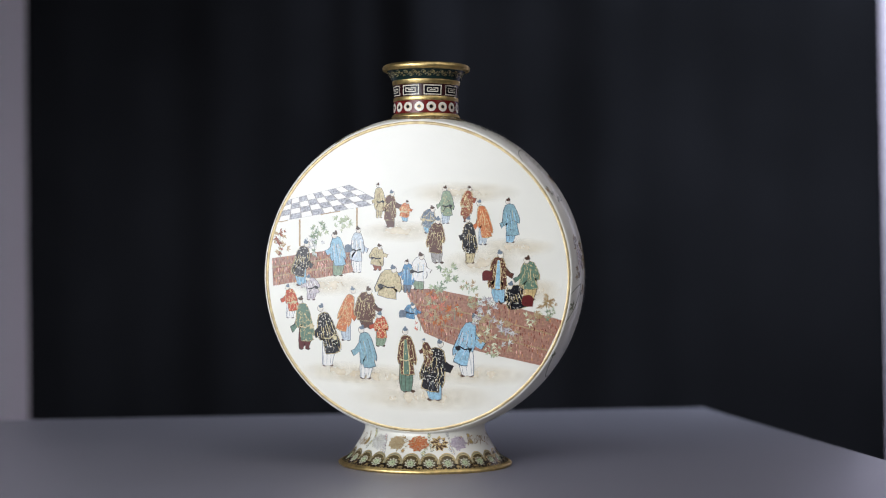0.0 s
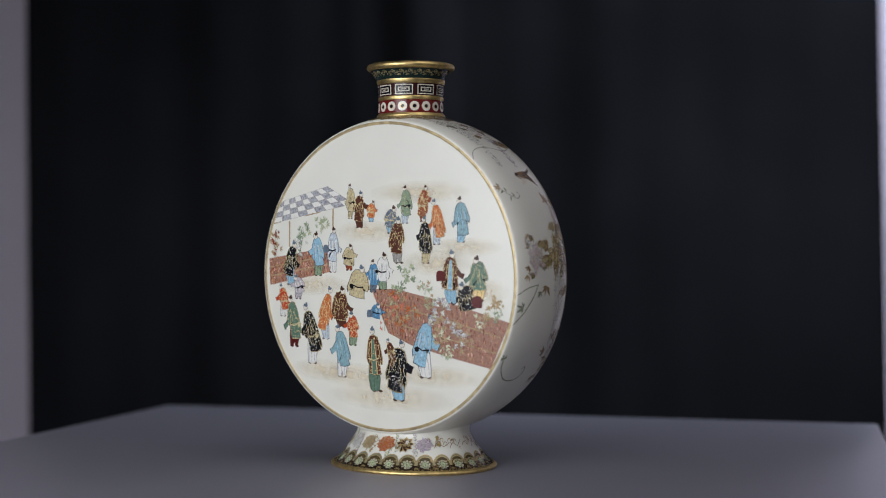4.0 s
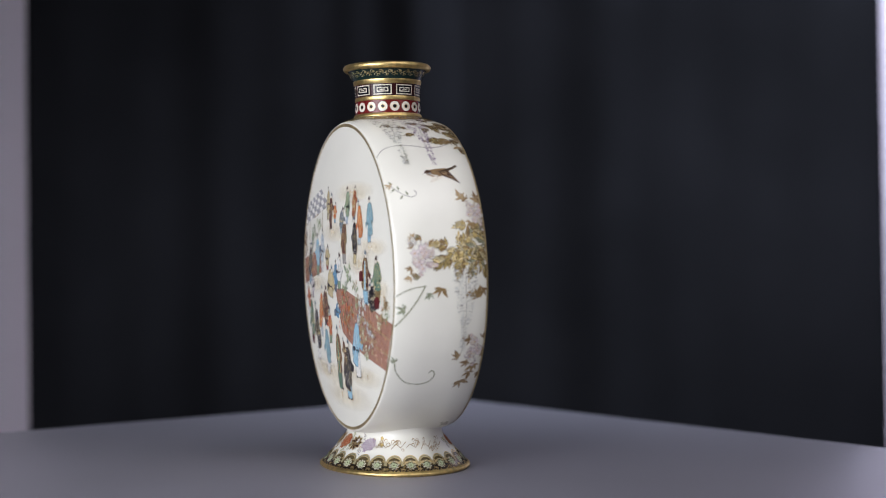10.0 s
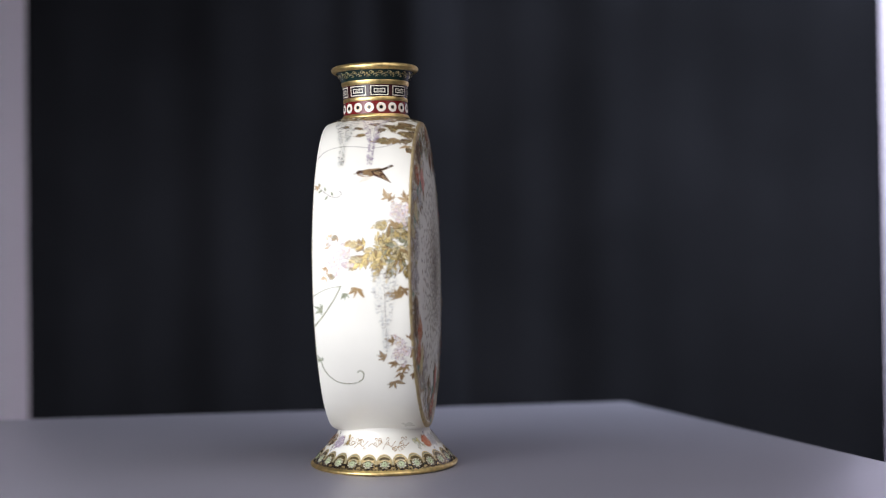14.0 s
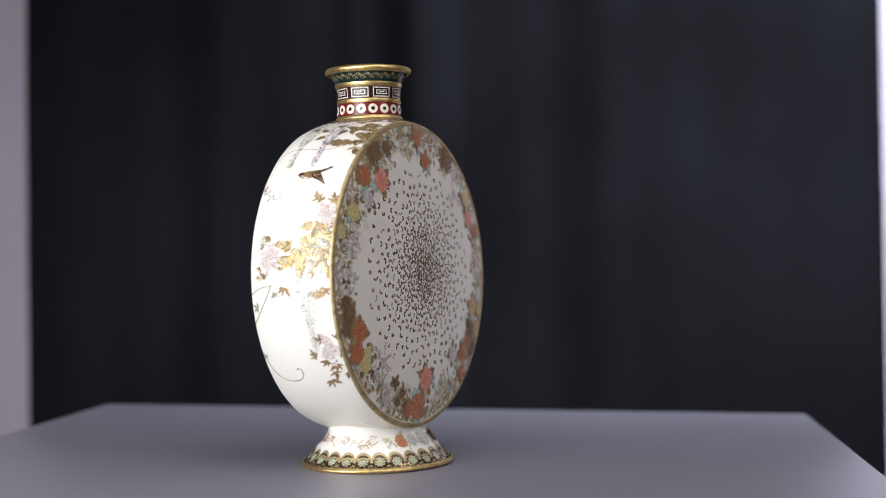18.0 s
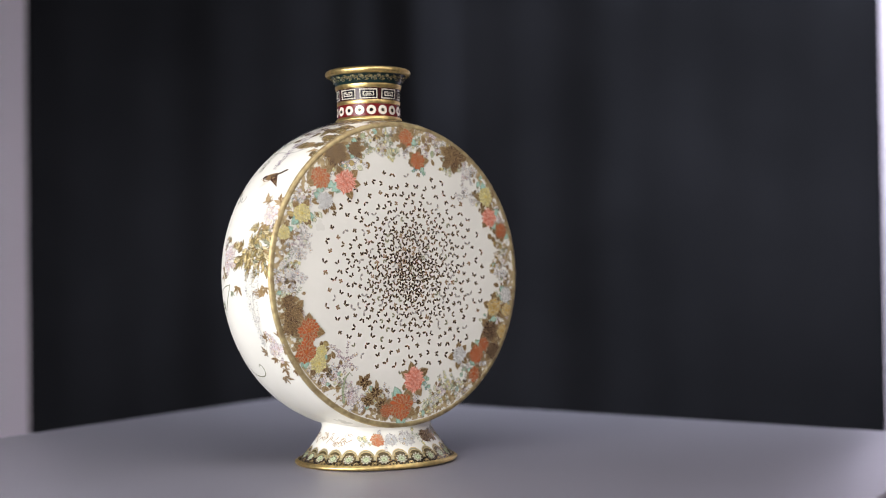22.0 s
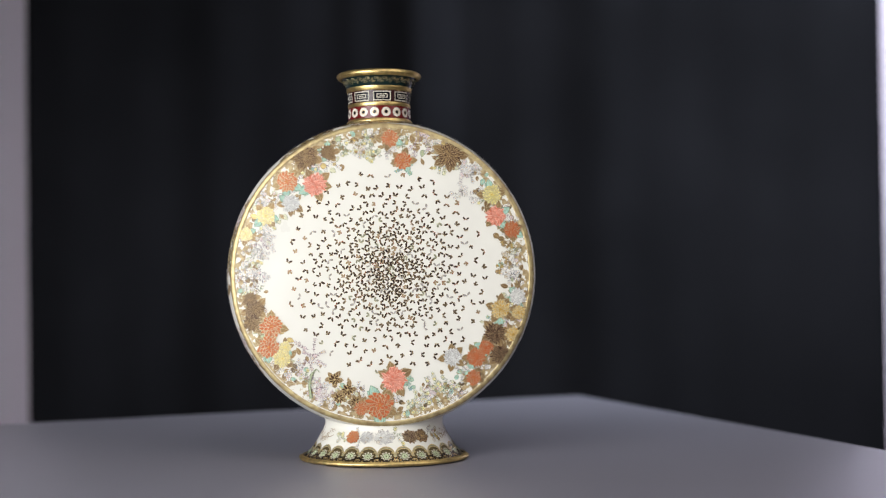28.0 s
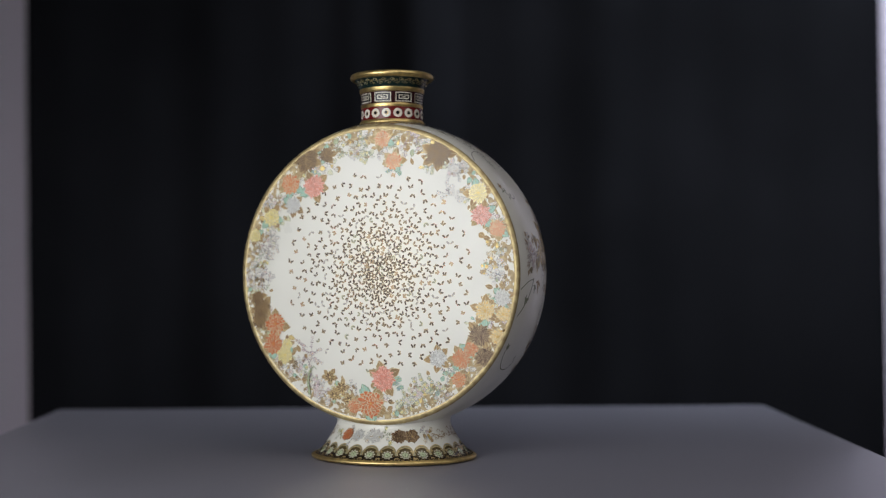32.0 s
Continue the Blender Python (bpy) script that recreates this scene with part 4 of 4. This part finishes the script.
def vine(pts, w, colour, chart, label):
    """A thin stem through a few places, rounded between them."""
    d = Drawing(chart)
    d.layer = 0.15
    pts = [(v, arc(g)) for v, g in pts]
    for _ in range(3):
        pts = [pts[0]] + [q for p, r in zip(pts, pts[1:]) for q in ((p[0] * 0.75 + r[0] * 0.25, p[1] * 0.75 + r[1] * 0.25), (p[0] * 0.25 + r[0] * 0.75, p[1] * 0.25 + r[1] * 0.75))] + [pts[-1]]
    d.stroke(pts, w, C[colour])
    return d.link("painted_stem", label)


def wisteria(v, deg0, deg1, w, colours, chart):
    """A hanging raceme: many tiny petals, wide above and drawn out to a thread."""
    d = Drawing(chart)
    d.layer = 0.16
    rng = random.Random(int(v * 7 + deg0 * 3) + 500)
    n = int(abs(deg0 - deg1) * 17)
    for k in range(n):
        t = rng.random() ** 1.2
        half_w = w * 0.72 * max(0.0, 1 - t / 0.72) ** 0.7 + 0.7
        if t > 0.7 and rng.random() < 0.5:
            continue
        x, y = v + rng.uniform(-half_w, half_w), arc(deg0 + (deg1 - deg0) * t)
        sg = 1 if x < v else -1
        d.poly(turn(PETAL_BROAD, x, y, sg * rng.uniform(1.3, 2.0), rng.uniform(1.0, 2.1), rng.uniform(0.28, 0.5)), C[rng.choice(colours)])
    d.stroke([(v, arc(deg0)), (v + 0.4, arc((deg0 + deg1) / 2)), (v, arc(deg1))], 0.3, C["grey"])
    return d.link("painted_wisteria", "hanging %s wisteria raceme in enamel" % {"silver": "grey-blue", "lilac": "purple"}[colours[0]])


def side_blossoms(v, deg, r, colour, chart, n=14):
    return spray(v, arc(deg), r, colour, chart, n)


def fan_leaf(d, x, y, a, size, tones, rng):
    """A feathery leaf: slim toothed lobes along both sides of a bent rib."""
    n, bend = 6, rng.uniform(-0.16, 0.16)
    x, y, rib = x + 0.55 * size * math.sin(a), y - 0.55 * size * math.cos(a), []
    for j in range(n):
        rib.append((x, y))
        for sg in (-1, 1):
            g, b = size * (0.72 - 0.07 * j) * rng.uniform(0.85, 1.15), a + sg * rng.uniform(0.75, 1.05) * (1 - 0.07 * j)
            d.poly(turn(LEAF, x, y, b, g * 1.08, 0.86), C["shade"])
            d.poly(turn(LEAF, x, y, b, g, 0.60), C[rng.choice(tones)])
        x, y, a = x - 0.2 * size * math.sin(a), y + 0.2 * size * math.cos(a), a + bend
    d.poly(turn(LEAF, x, y, a, size * 0.45, 0.9), C[tones[0]])
    d.stroke(rib, 0.25, C["shade"])


def gold_foliage(v, deg, r, chart, seed, tones=("ochre", "ochre", "amber", "bronze"), a=None):
    """One lobed leaf on a short stalk."""
    d = Drawing(chart)
    rng = random.Random(seed)
    d.layer = 0.18 + 0.05 * rng.random()
    fan_leaf(d, v, arc(deg), rng.uniform(0, 6.28) if a is None else a, r * 1.15, tones, rng)
    return d.link("painted_foliage", "gold-bronze enamel lobed leaf")


def blossoms(*places, chart):
    """Open five-petalled blossoms in pale pink with a yellow eye."""
    d = Drawing(chart)
    d.layer = 0.34
    for k, (v, deg) in enumerate(places):
        y, size = arc(deg), 2.5 + 0.5 * math.sin(k * 2.3)
        for j in range(5):
            t = 2 * math.pi * j / 5 + k
            d.poly(turn(PETAL_BROAD, v, y, t, size * 1.1, 1.25), C["lilac"])
            d.poly(turn(PETAL_BROAD, v, y, t, size, 1.05), C["pink"])
        d.poly([(v + 0.5 * math.cos(q), y + 0.5 * math.sin(q)) for q in range(6)], C["amber"])
    return d.link("painted_blossoms", "open pale pink enamel blossoms with yellow eyes")


def small_bird(v, deg, k, chart):
    d = Drawing(chart)
    d.layer = 0.2
    y = arc(deg)
    d.poly(turn([(-4.6, -0.6), (-1, -1.0), (2.0, -1.6), (-1.5, -3.4), (-5.2, -4.4), (-3.4, -2.6)], v, y, 0.0, k, 0.80), C["ivory"])
    d.poly(turn([(-6.0, 0.3), (-4.6, 1.3), (-1.5, 1.9), (4, 2.2), (6, 1.6), (4.0, -0.4), (0, -1.6), (-3.4, -1.5), (-5.4, -0.7)], v, y, 0.05, k, 0.80), C["walnut"])
    d.poly(turn([(-2.5, 1.5), (3, 2.0), (5.4, 2.1), (9.2, 4.2), (10.2, 3.7), (7.4, 2.0), (5.0, 1.0), (1.0, 0.4)], v, y, 0.0, k, 0.80), C["mink"])
    d.poly(turn([(0, 1.0), (4.6, 1.5), (6.6, -0.8), (9.4, -4.4), (5.2, -2.6), (1.6, -1.2)], v, y, 0.0, k, 0.80), C["sable"])
    for j in range(4):
        d.stroke(turn([(1.5 + j, 0.6), (4.0 + j, -1.2 - 0.2 * j), (5.6 + j, -2.6 - 0.4 * j)], v, y, 0.0, k, 0.80), 0.2, C["tan"])
    d.poly(turn([(-6.4, 0.5), (-5.2, 1.4), (-3.6, 1.3), (-3.2, 0.2), (-4.4, -0.3), (-6.0, -0.2)], v, y, 0.0, k, 0.80), C["sable"])
    d.poly(turn([(-5.0, -0.1), (-3.4, 0.2), (-3.2, -0.7), (-4.6, -0.8)], v, y, 0.0, k, 0.80), C["grey"])
    d.stroke(turn([(-6.2, 0.1), (-6.8, -0.2), (-7.5, -0.5)], v, y, 0.0, k, 0.80), 0.5, C["sable"], True)
    return d.link("painted_bird", "small brown bird in flight in enamel")


def side_picture(chart, m):
    """The side's picture; m = -1 mirrors it for the far side."""
    vine([(-27.6 * m, 46.7), (-22.8 * m, 50.9), (-9.8 * m, 51.5), (9.5 * m, 48.8), (24.4 * m, 57.0), (28.0 * m, 66.0)], 0.5, "grey", chart, "thin grey vine")
    wisteria(-13.0 * m, 82, 41, 11.0, ["silver", "grey", "silver", "moss"], chart)
    wisteria(3.6 * m, 82, 41, 12.5, ["lilac", "violet", "violet", "lilac"], chart)
    wisteria(12.4 * m, 3, -25, 9.5, ["silver", "pearl", "silver", "silver", "grey"], chart)
    for v, deg, r, a in ((9.6, 54, 6, 2.0), (16.1, 54, 6, 2.6), (21.3, 60, 6, 3.6), (24, 66, 6, 1.0), (14, 63, 5, 3.0), (-3.3, 58, 4, 2.4)):
        gold_foliage(v * m, deg, r, chart, int(400 + v * 3 + deg), ("bronze", "tan", "ochre", "olive"), a)
    side_leaf(24.1 * m, 52.5, 3.0, 7.2, "tan", chart)
    vine([(-25.8 * m, 33.9), (-22.6 * m, 31.5), (-17.9 * m, 28.7), (-13.2 * m, 27.8), (-10.7 * m, 29.4), (-12.5 * m, 30.6)], 0.5, "grey", chart, "curling grey tendril")
    leaf_spray = Drawing(chart)
    leaf_spray.layer = 0.2
    for v, deg, a in ((-23.5, 33.5, 0.6), (-22.5, 31.8, 2.2), (-20.5, 31.0, 0.2), (-19.0, 29.0, 2.6), (-16.0, 28.8, 0.4)):
        leaf_shape(leaf_spray, v * m, arc(deg), a * m, 3.0, "moss", 0.9, rib=False)
    leaf_spray.link("painted_leaves", "small grey-green leaves on a tendril")
    side_leaf(-24.5 * m, 33.0, 0.9, 4.2, "tan", chart)
    side_leaf(14.3 * m, 27.3, 0.2, 6.5, "tan", chart)
    side_leaf(26.0 * m, 27.0, 1.2, 6.5, "tan", chart)
    side_leaf(-17.3 * m, 13.2, 0.3, 4.6, "tan", chart)
    side_leaf(-19.6 * m, 0.8, 2.6, 4.4, "tan", chart)
    for v, deg, r, a in ((11.4, 17.7, 5.0, 1.4), (-1.2, 11.4, 6.0, 1.2), (10.1, 10.5, 7.0, 0.6), (19.7, 15.3, 8.5, 3.9), (16.3, 10.0, 7.0, 1.9), (22.5, 8.0, 8.0, 3.6), (-1.5, 5.0, 8.0, 2.2), (5.0, 7.5, 7.5, 2.6), (11.5, 6.3, 8.0, 3.0), (21.2, 6.0, 8.5, 2.6), (25.3, 1.8, 6.5, 3.6), (16, 2.6, 6.0, 2.2), (26, 12, 7, 1.2), (14, 13.5, 6, 5.6), (9, 3.2, 6, 3.3), (24, 17.5, 6, 0.6)):
        gold_foliage(v * m, deg, r, chart, int(600 + v * 3 + deg * 7), ("ochre", "straw", "bronze", "sun", "ochre") if v < 16 else ("ochre", "bronze", "olive", "straw", "moss"), a * m)
    spray(21.0 * m, arc(22.9), 7.0, "pink", chart, 12)
    blossoms((19.5 * m, 24.5), (23.0 * m, 22.0), (17.5 * m, 21.5), (21.5 * m, 20.0), (25.5 * m, 24.5), chart=chart)
    blossoms((-11.0 * m, 7.8), (-14.5 * m, 5.6), (-9.0 * m, 4.6), (-12.2 * m, 9.8), (-16.5 * m, 8.5), (-12.5 * m, 3.4), chart=chart)
    blossoms((20.0 * m, -22.0), (22.8 * m, -26.0), (18.5 * m, -25.5), chart=chart)
    spray(-13.2 * m, arc(6.1), 7.0, "pink", chart, 12)
    spray(-14.6 * m, arc(10.5), 5.0, "lilac", chart, 6)
    spray(-9.0 * m, arc(6.5), 5.5, "pink", chart, 7)
    spray(23.0 * m, arc(19.0), 5.5, "lilac", chart, 7)
    spray(21.5 * m, arc(-25.5), 5.0, "pink", chart, 7)
    gold_foliage(-14.5 * m, 13.5, 3.4, chart, 77, ("tan", "bronze", "moss"))
    gold_foliage(-16.1 * m, 1.1, 3.2, chart, 78, ("bronze", "tan", "moss"))
    for v, deg, r in ((12, 66, 5), (18, 65, 5.5), (23, 55, 5), (26.5, 60, 5.5), (8, 62, 4.5), (-6, 64, 4), (20, 70, 5.5), (3, 68, 4.5), (-14, 66, 4), (26, 50, 4.5)):
        gold_foliage(v * m, deg, r, chart, int(800 + v * 5 + deg * 3), ("olive", "walnut", "mink", "bronze"))
    for v, deg, a, size, tone in ((17, 27.0, 0.5, 5.6, "walnut"), (24, 28.0, 5.6, 6.0, "walnut"), (18, 18.8, 2.4, 5.6, "bronze"), (26, 21.0, 4.2, 6.4, "walnut"), (14.5, -4.5, 3.6, 5.6, "bronze"), (23.5, -3.5, 2.7, 6.4, "walnut"),
                                  (16.5, -21.5, 1.0, 5.6, "walnut"), (25, -21.0, 5.4, 6.2, "walnut"), (17.5, -29.5, 2.2, 6.0, "walnut"), (25.5, -27.0, 4.4, 6.4, "bronze"), (19.5, -34.0, 2.9, 6.2, "walnut"), (26, -35.0, 3.6, 6.0, "walnut"), (-18.5, 3.6, 2.2, 4.6, "walnut"), (-8.5, 11.0, 5.4, 4.8, "bronze"), (-17.5, 10.5, 0.9, 4.4, "walnut")):
        side_leaf(v * m, deg, a * m, size, tone, chart)
    side_leaf(-2.0 * m, -3.0, 2.9, 8.0, "bronze", chart)
    side_leaf(19.7 * m, -6.7, 0.4, 8.5, "bronze", chart)
    side_leaf(22.0 * m, 17.0, 2.0, 7.8, "bronze", chart)
    vine([(-11.0 * m, -2.0), (-14.0 * m, -5.5), (-20.1 * m, -10.9), (-27.2 * m, -16.2)], 0.8, "moss", chart, "grey-green stem")
    vine([(-11.0 * m, -2.3), (-18 * m, -2.8), (-23.5 * m, -4.2), (-28.3 * m, -6.2)], 0.6, "moss", chart, "grey-green stem")
    side_leaf(-22.2 * m, -10.0, 1.3, 6.0, "moss", chart)
    side_leaf(-8.7 * m, -4.6, 3.1, 5.0, "moss", chart)
    side_blossoms(20.0 * m, -23.0, 5.0, "pink", chart, 8)
    side_blossoms(21.0 * m, -28.0, 5.0, "pink", chart, 7)
    side_leaf(11.3 * m, -27.4, 1.2, 6.5, "fawn", chart)
    side_leaf(22.3 * m, -30.9, 2.8, 7.8, "bronze", chart)
    side_leaf(14.9 * m, -37.3, 3.4, 8.1, "fawn", chart)
    vine([(-25.0 * m, -29.5), (-24.0 * m, -33.2), (-17.4 * m, -37.6), (-7.9 * m, -37.9), (-2.5 * m, -36.2), (-1.1 * m, -33.2), (-3.6 * m, -31.8), (-5.0 * m, -33.0)], 0.7, "moss", chart, "curling grey-green tendril")
    side_leaf(-25.0 * m, -29.0, 0.6, 4.6, "moss", chart)


side_picture(SIDE, 1)
small_bird(4.4, 37.4, 1.6, SIDE)
for v, deg, r in ((-20, 84, 5), (-8, 80, 5), (0, 84, 5), (9, 79, 6), (18, 76, 6), (24, 70, 5), (-24, 90, 5), (14, 88, 5), (-14, 92, 5), (22, 95, 5), (4, 97, 5), (-4, 90, 5), (10, 94, 5), (-10, 99, 5), (18, 84, 5), (-16, 76, 4), (26, 80, 5), (12, 72, 5), (20, 68, 5), (6, 76, 4), (26, 62, 5), (-2, 76, 4), (-20, 98, 5), (16, 100, 5), (26, 88, 5)):
    gold_foliage(v, deg, r, SIDE, int(200 + v + deg), ("olive", "bronze", "tan", "sable"))
side_picture(FAR_SIDE, -1)


# -- neck: bands of green, fret and rings between gilded lines --
def neck_band(name, z0, z1, material, lift, label=""):
    bm = bmesh.new()
    ring_strip(bm, [(z0 + (z1 - z0) * k / 5, neck_r(z0 + (z1 - z0) * k / 5) + lift * (0.4 if k in (0, 5) else 1), neck_r(z0 + (z1 - z0) * k / 5) + lift * (0.4 if k in (0, 5) else 1)) for k in range(6)])
    ob = part(name, bm, material, flask, label)
    ob.matrix_basis = LEAN
    return ob


DEEP_GREEN = enamel("deep_green_enamel", (0.010, 0.024, 0.021), 0.0)
green_band = neck_band("green_band", 0.2366, 0.2437, DEEP_GREEN, 0.00012, "deep green band with gold scrolls")
neck_band("gilded_band", 0.2341, 0.2368, GOLD, 0.0004)
fret_band = neck_band("fret_band", 0.2265, 0.2343, enamel("black_maroon_enamel", (0.03, 0.008, 0.009)), 0.00012, "black and maroon band with a white key fret")
neck_band("gilded_band", 0.2243, 0.2267, GOLD, 0.0004)
ring_band = neck_band("ring_band", 0.2163, 0.2245, enamel("deep_red_enamel", (0.14, 0.012, 0.012)), 0.00012, "deep red band with white rings")
neck_band("gilded_band", 0.2147, 0.2166, GOLD, 0.0005)
neck_band("scroll_band", 0.2095, 0.2148, enamel("scroll_gilt", (0.22, 0.17, 0.085), 0.30, 700), 0.00025, "olive and gold scrolled band")
def collar():
    """An olive-gold scrolled collar that lies on the shoulder round the neck."""
    n, rows = 96, []
    for j in range(5):
        row = []
        for k in range(n):
            a = 2 * math.pi * k / n
            r = 0.0222 + j * (0.00135 + 0.00018 * math.cos(16 * a))
            u, v = r * math.cos(a), r * math.sin(a)
            row.append((u, v, ZC + math.sqrt(band_r(v, u) ** 2 - u * u) + (0.0001 if j == 4 else 0.0004)))
        rows.append(row)
    bm = bmesh.new()
    grid(bm, rows, wrap=True, flip=True)
    bmesh.ops.recalc_face_normals(bm, faces=bm.faces[:])
    ob = part("collar", bm, enamel("olive_scroll_enamel", (0.20, 0.155, 0.075), 0.16, 900), flask, "olive and gold scrolled collar round the neck")
    ob.matrix_basis = LEAN


collar()
for k in range(9):
    x = 13.684 * k + 8.1
    d = Drawing(on_neck)
    d.layer = 0.2
    for w, h, m in ((5.5, 3.0, "eggshell"), (4.85, 2.35, "ink"), (3.5, 1.35, "eggshell"), (2.85, 0.75, "ink"), (1.7, 0.26, "eggshell")):
        d.layer += 0.03
        ring = [(x + w * sx, 230.39 + h * sy) for sx, sy in ((-1, -1), (-0.5, -1), (0, -1), (0.5, -1), (1, -1), (1, 1), (0.5, 1), (0, 1), (-0.5, 1), (-1, 1))]
        d.poly(ring, C[m])
    d.link("fret_panel", "white key-fret panel", parent=fret_band)
for k in range(17):
    x = 7.244 * k
    d = Drawing(on_neck)
    d.layer = 0.2
    for r, m in ((3.1, "umber"), (2.9, "ivory"), (1.3, "gold"), (1.05, "ink")):
        d.layer += 0.03
        d.poly([(x + r * math.cos(2 * math.pi * i / 18), 220.36 + r * math.sin(2 * math.pi * i / 18)) for i in range(18)], C[m])
    d.link("white_ring", "white enamel ring with a dark eye", parent=ring_band)


def curl(d, x, y, r, hand, material, w=0.3):
    pts = [(x + hand * r * (1 - t / 14) * math.cos(0.55 * t), y + r * (1 - t / 14) * math.sin(0.55 * t)) for t in range(12)]
    d.stroke(pts, w, material, True)


d = Drawing(on_neck)
d.layer = 0.25
for k in range(52):
    x = 2.37 * k
    curl(d, x, 239.9 + (0.9 if k % 2 else -0.8), 1.25, 1 if k % 2 else -1, C["straw"] if k % 3 else GILT, 0.30)
    curl(d, x + 1.1, 238.7 + (2.0 if k % 2 else 0.2), 0.8, -1 if k % 2 else 1, C["ochre"], 0.28)
    curl(d, x + 0.5, 240.4, 0.6, 1 if k % 3 else -1, C["ochre"], 0.26)
d.link("gold_scrolls", "fine pale gold scrolls on the green band", parent=green_band)

# -- foot: scalloped border with rosettes, and flowers above it --
FOOT_DARK = enamel("foot_black_enamel", (0.020, 0.015, 0.010), 0.12, 900)
bm = bmesh.new()
ring_strip(bm, [(z, foot_r(z)[0] + 0.0001, foot_r(z)[1] + 0.0001) for z in (0.0052, 0.0066, 0.0080, 0.0094, 0.0108)], 128)
foot_border = part("foot_border", bm, FOOT_DARK, flask, "black and gold border with rosettes")
foot_border.matrix_basis = FOOT_LEAN
for k in range(26):
    x = 2 * math.pi * 42.0 * k / 26
    d = Drawing(on_foot)
    d.layer = 0.16
    for r, h, m in ((5.2, 4.6, GILT), (4.9, 4.05, C["moss"]), (4.55, 3.55, GILT), (4.25, 3.1, C["shade"])):
        d.poly([(x + r * math.cos(math.pi * i / 12), 10.0 + h * math.sin(math.pi * i / 12)) for i in range(13)] + [(x - r, 8.8), (x + r, 8.8)], m)
        d.layer += 0.015
    for j in range(9):
        a = 2 * math.pi * j / 9
        d.poly([(px, 9.3 + (py - 9.3) * 0.74) for px, py in turn(petal(0.42), x - 1.2 * math.sin(a), 9.3 + 1.2 * math.cos(a), a, 2.15, 0.85)], C["cream_gold"])
    d.layer += 0.015
    for size, width, tone in ((2.75, 0.92, "shade"), (2.45, 0.66, "leaf")):
        for j in range(8):
            d.poly([(px, 9.3 + (py - 9.3) * 0.74) for px, py in turn(PETAL_BROAD, x, 9.3, 2 * math.pi * (j + 0.5) / 8, size, width)], C[tone])
        d.layer += 0.015
    d.poly(turn(petal(0.5), x, 8.9, 0, 0.8), C["shade"])
    for sg in (-1, 1):
        curl(d, x + sg * 3.5, 10.9, 0.6, -sg, GILT, 0.32)
    for sg in (-1, 1):
        curl(d, x + sg * 4.5, 6.7, 1.1, sg, GILT, 0.42)
        curl(d, x + sg * 2.4, 6.0, 0.7, -sg, GILT, 0.36)
    d.link("rosette", "pale rosette under a gilded arch", parent=foot_border)


def foot_at(deg):
    return radians(deg) * 42.0


def wide_foot(cx, stretch):
    """The foot's chart, drawn out sideways about one place."""
    def chart(p, lift):
        return on_foot((cx + (p[0] - cx) * stretch, p[1]), lift)
    return chart


SHADE["tan"], SHADE["lilac"] = "olive-tan", "lilac"
for deg, kind, r, colour, stretch in ((-34, "mum", 4.1, "pearl", 1.5), (-15.5, "mum", 3.8, "tan", 1.5), (4, "peony", 4.4, "vermilion", 1.6), (22, "daisy", 4.1, "sable", 1.5), (40, "mum", 3.9, "lilac", 1.5),
                                      (150, "peony", 3.9, "vermilion", 1.25), (163, "mum", 3.5, "silver", 1.25), (179, "mum", 4.2, "pearl", 1.55), (202, "mum", 4.0, "sable", 1.35), (214, "peony", 4.0, "bronze", 1.3)):
    flower(kind, foot_at(deg), 19.7, r, colour, wide_foot(foot_at(deg), stretch)).matrix_basis = FOOT_LEAN
for k, deg in enumerate((-49, -43, -25, -6, 13, 31, 49, 139, 156, 170, 189, 223, 231)):
    spray(foot_at(deg), 19.8, 3.4, ("tan", "lime", "lilac")[k % 3], on_foot, 4, lean=False).matrix_basis = FOOT_LEAN
d = None
for side in (0, 1):
    rng = random.Random(3 + side)
    for k in range(5):
        d = Drawing(on_foot)
        d.layer = 0.15
        x = foot_at((56 if side == 0 else 240) + 15.5 * k)
        d.stroke([(x - 5, 19.0 + rng.uniform(-2, 2)), (x - 2, 20.5), (x + 2, 18.5), (x + 6, 20.0 + rng.uniform(-2, 2))], 0.4, C["bronze"])
        for j in range(5):
            curl(d, x + rng.uniform(-5, 5), 19.5 + rng.uniform(-3, 3), rng.uniform(1.0, 2.2), rng.choice((-1, 1)), C["tan"] if j % 2 else C["bronze"], 0.5)
        d.link("vine_scroll", "fine golden vine scroll", lean=False).matrix_basis = FOOT_LEAN


# ---- what moves ----
def motions():
    times = [0.5 * k for k in range(65)]
    walk(flask, [(t, pose(0, 0, 0, 0, 0, SPEED * t) @ FLASK_AT) for t in times])
    walk(board, [(t, pose(0, 0, 0, 0, 0, SPEED * t) @ BOARD_AT) for t in times])


motions()
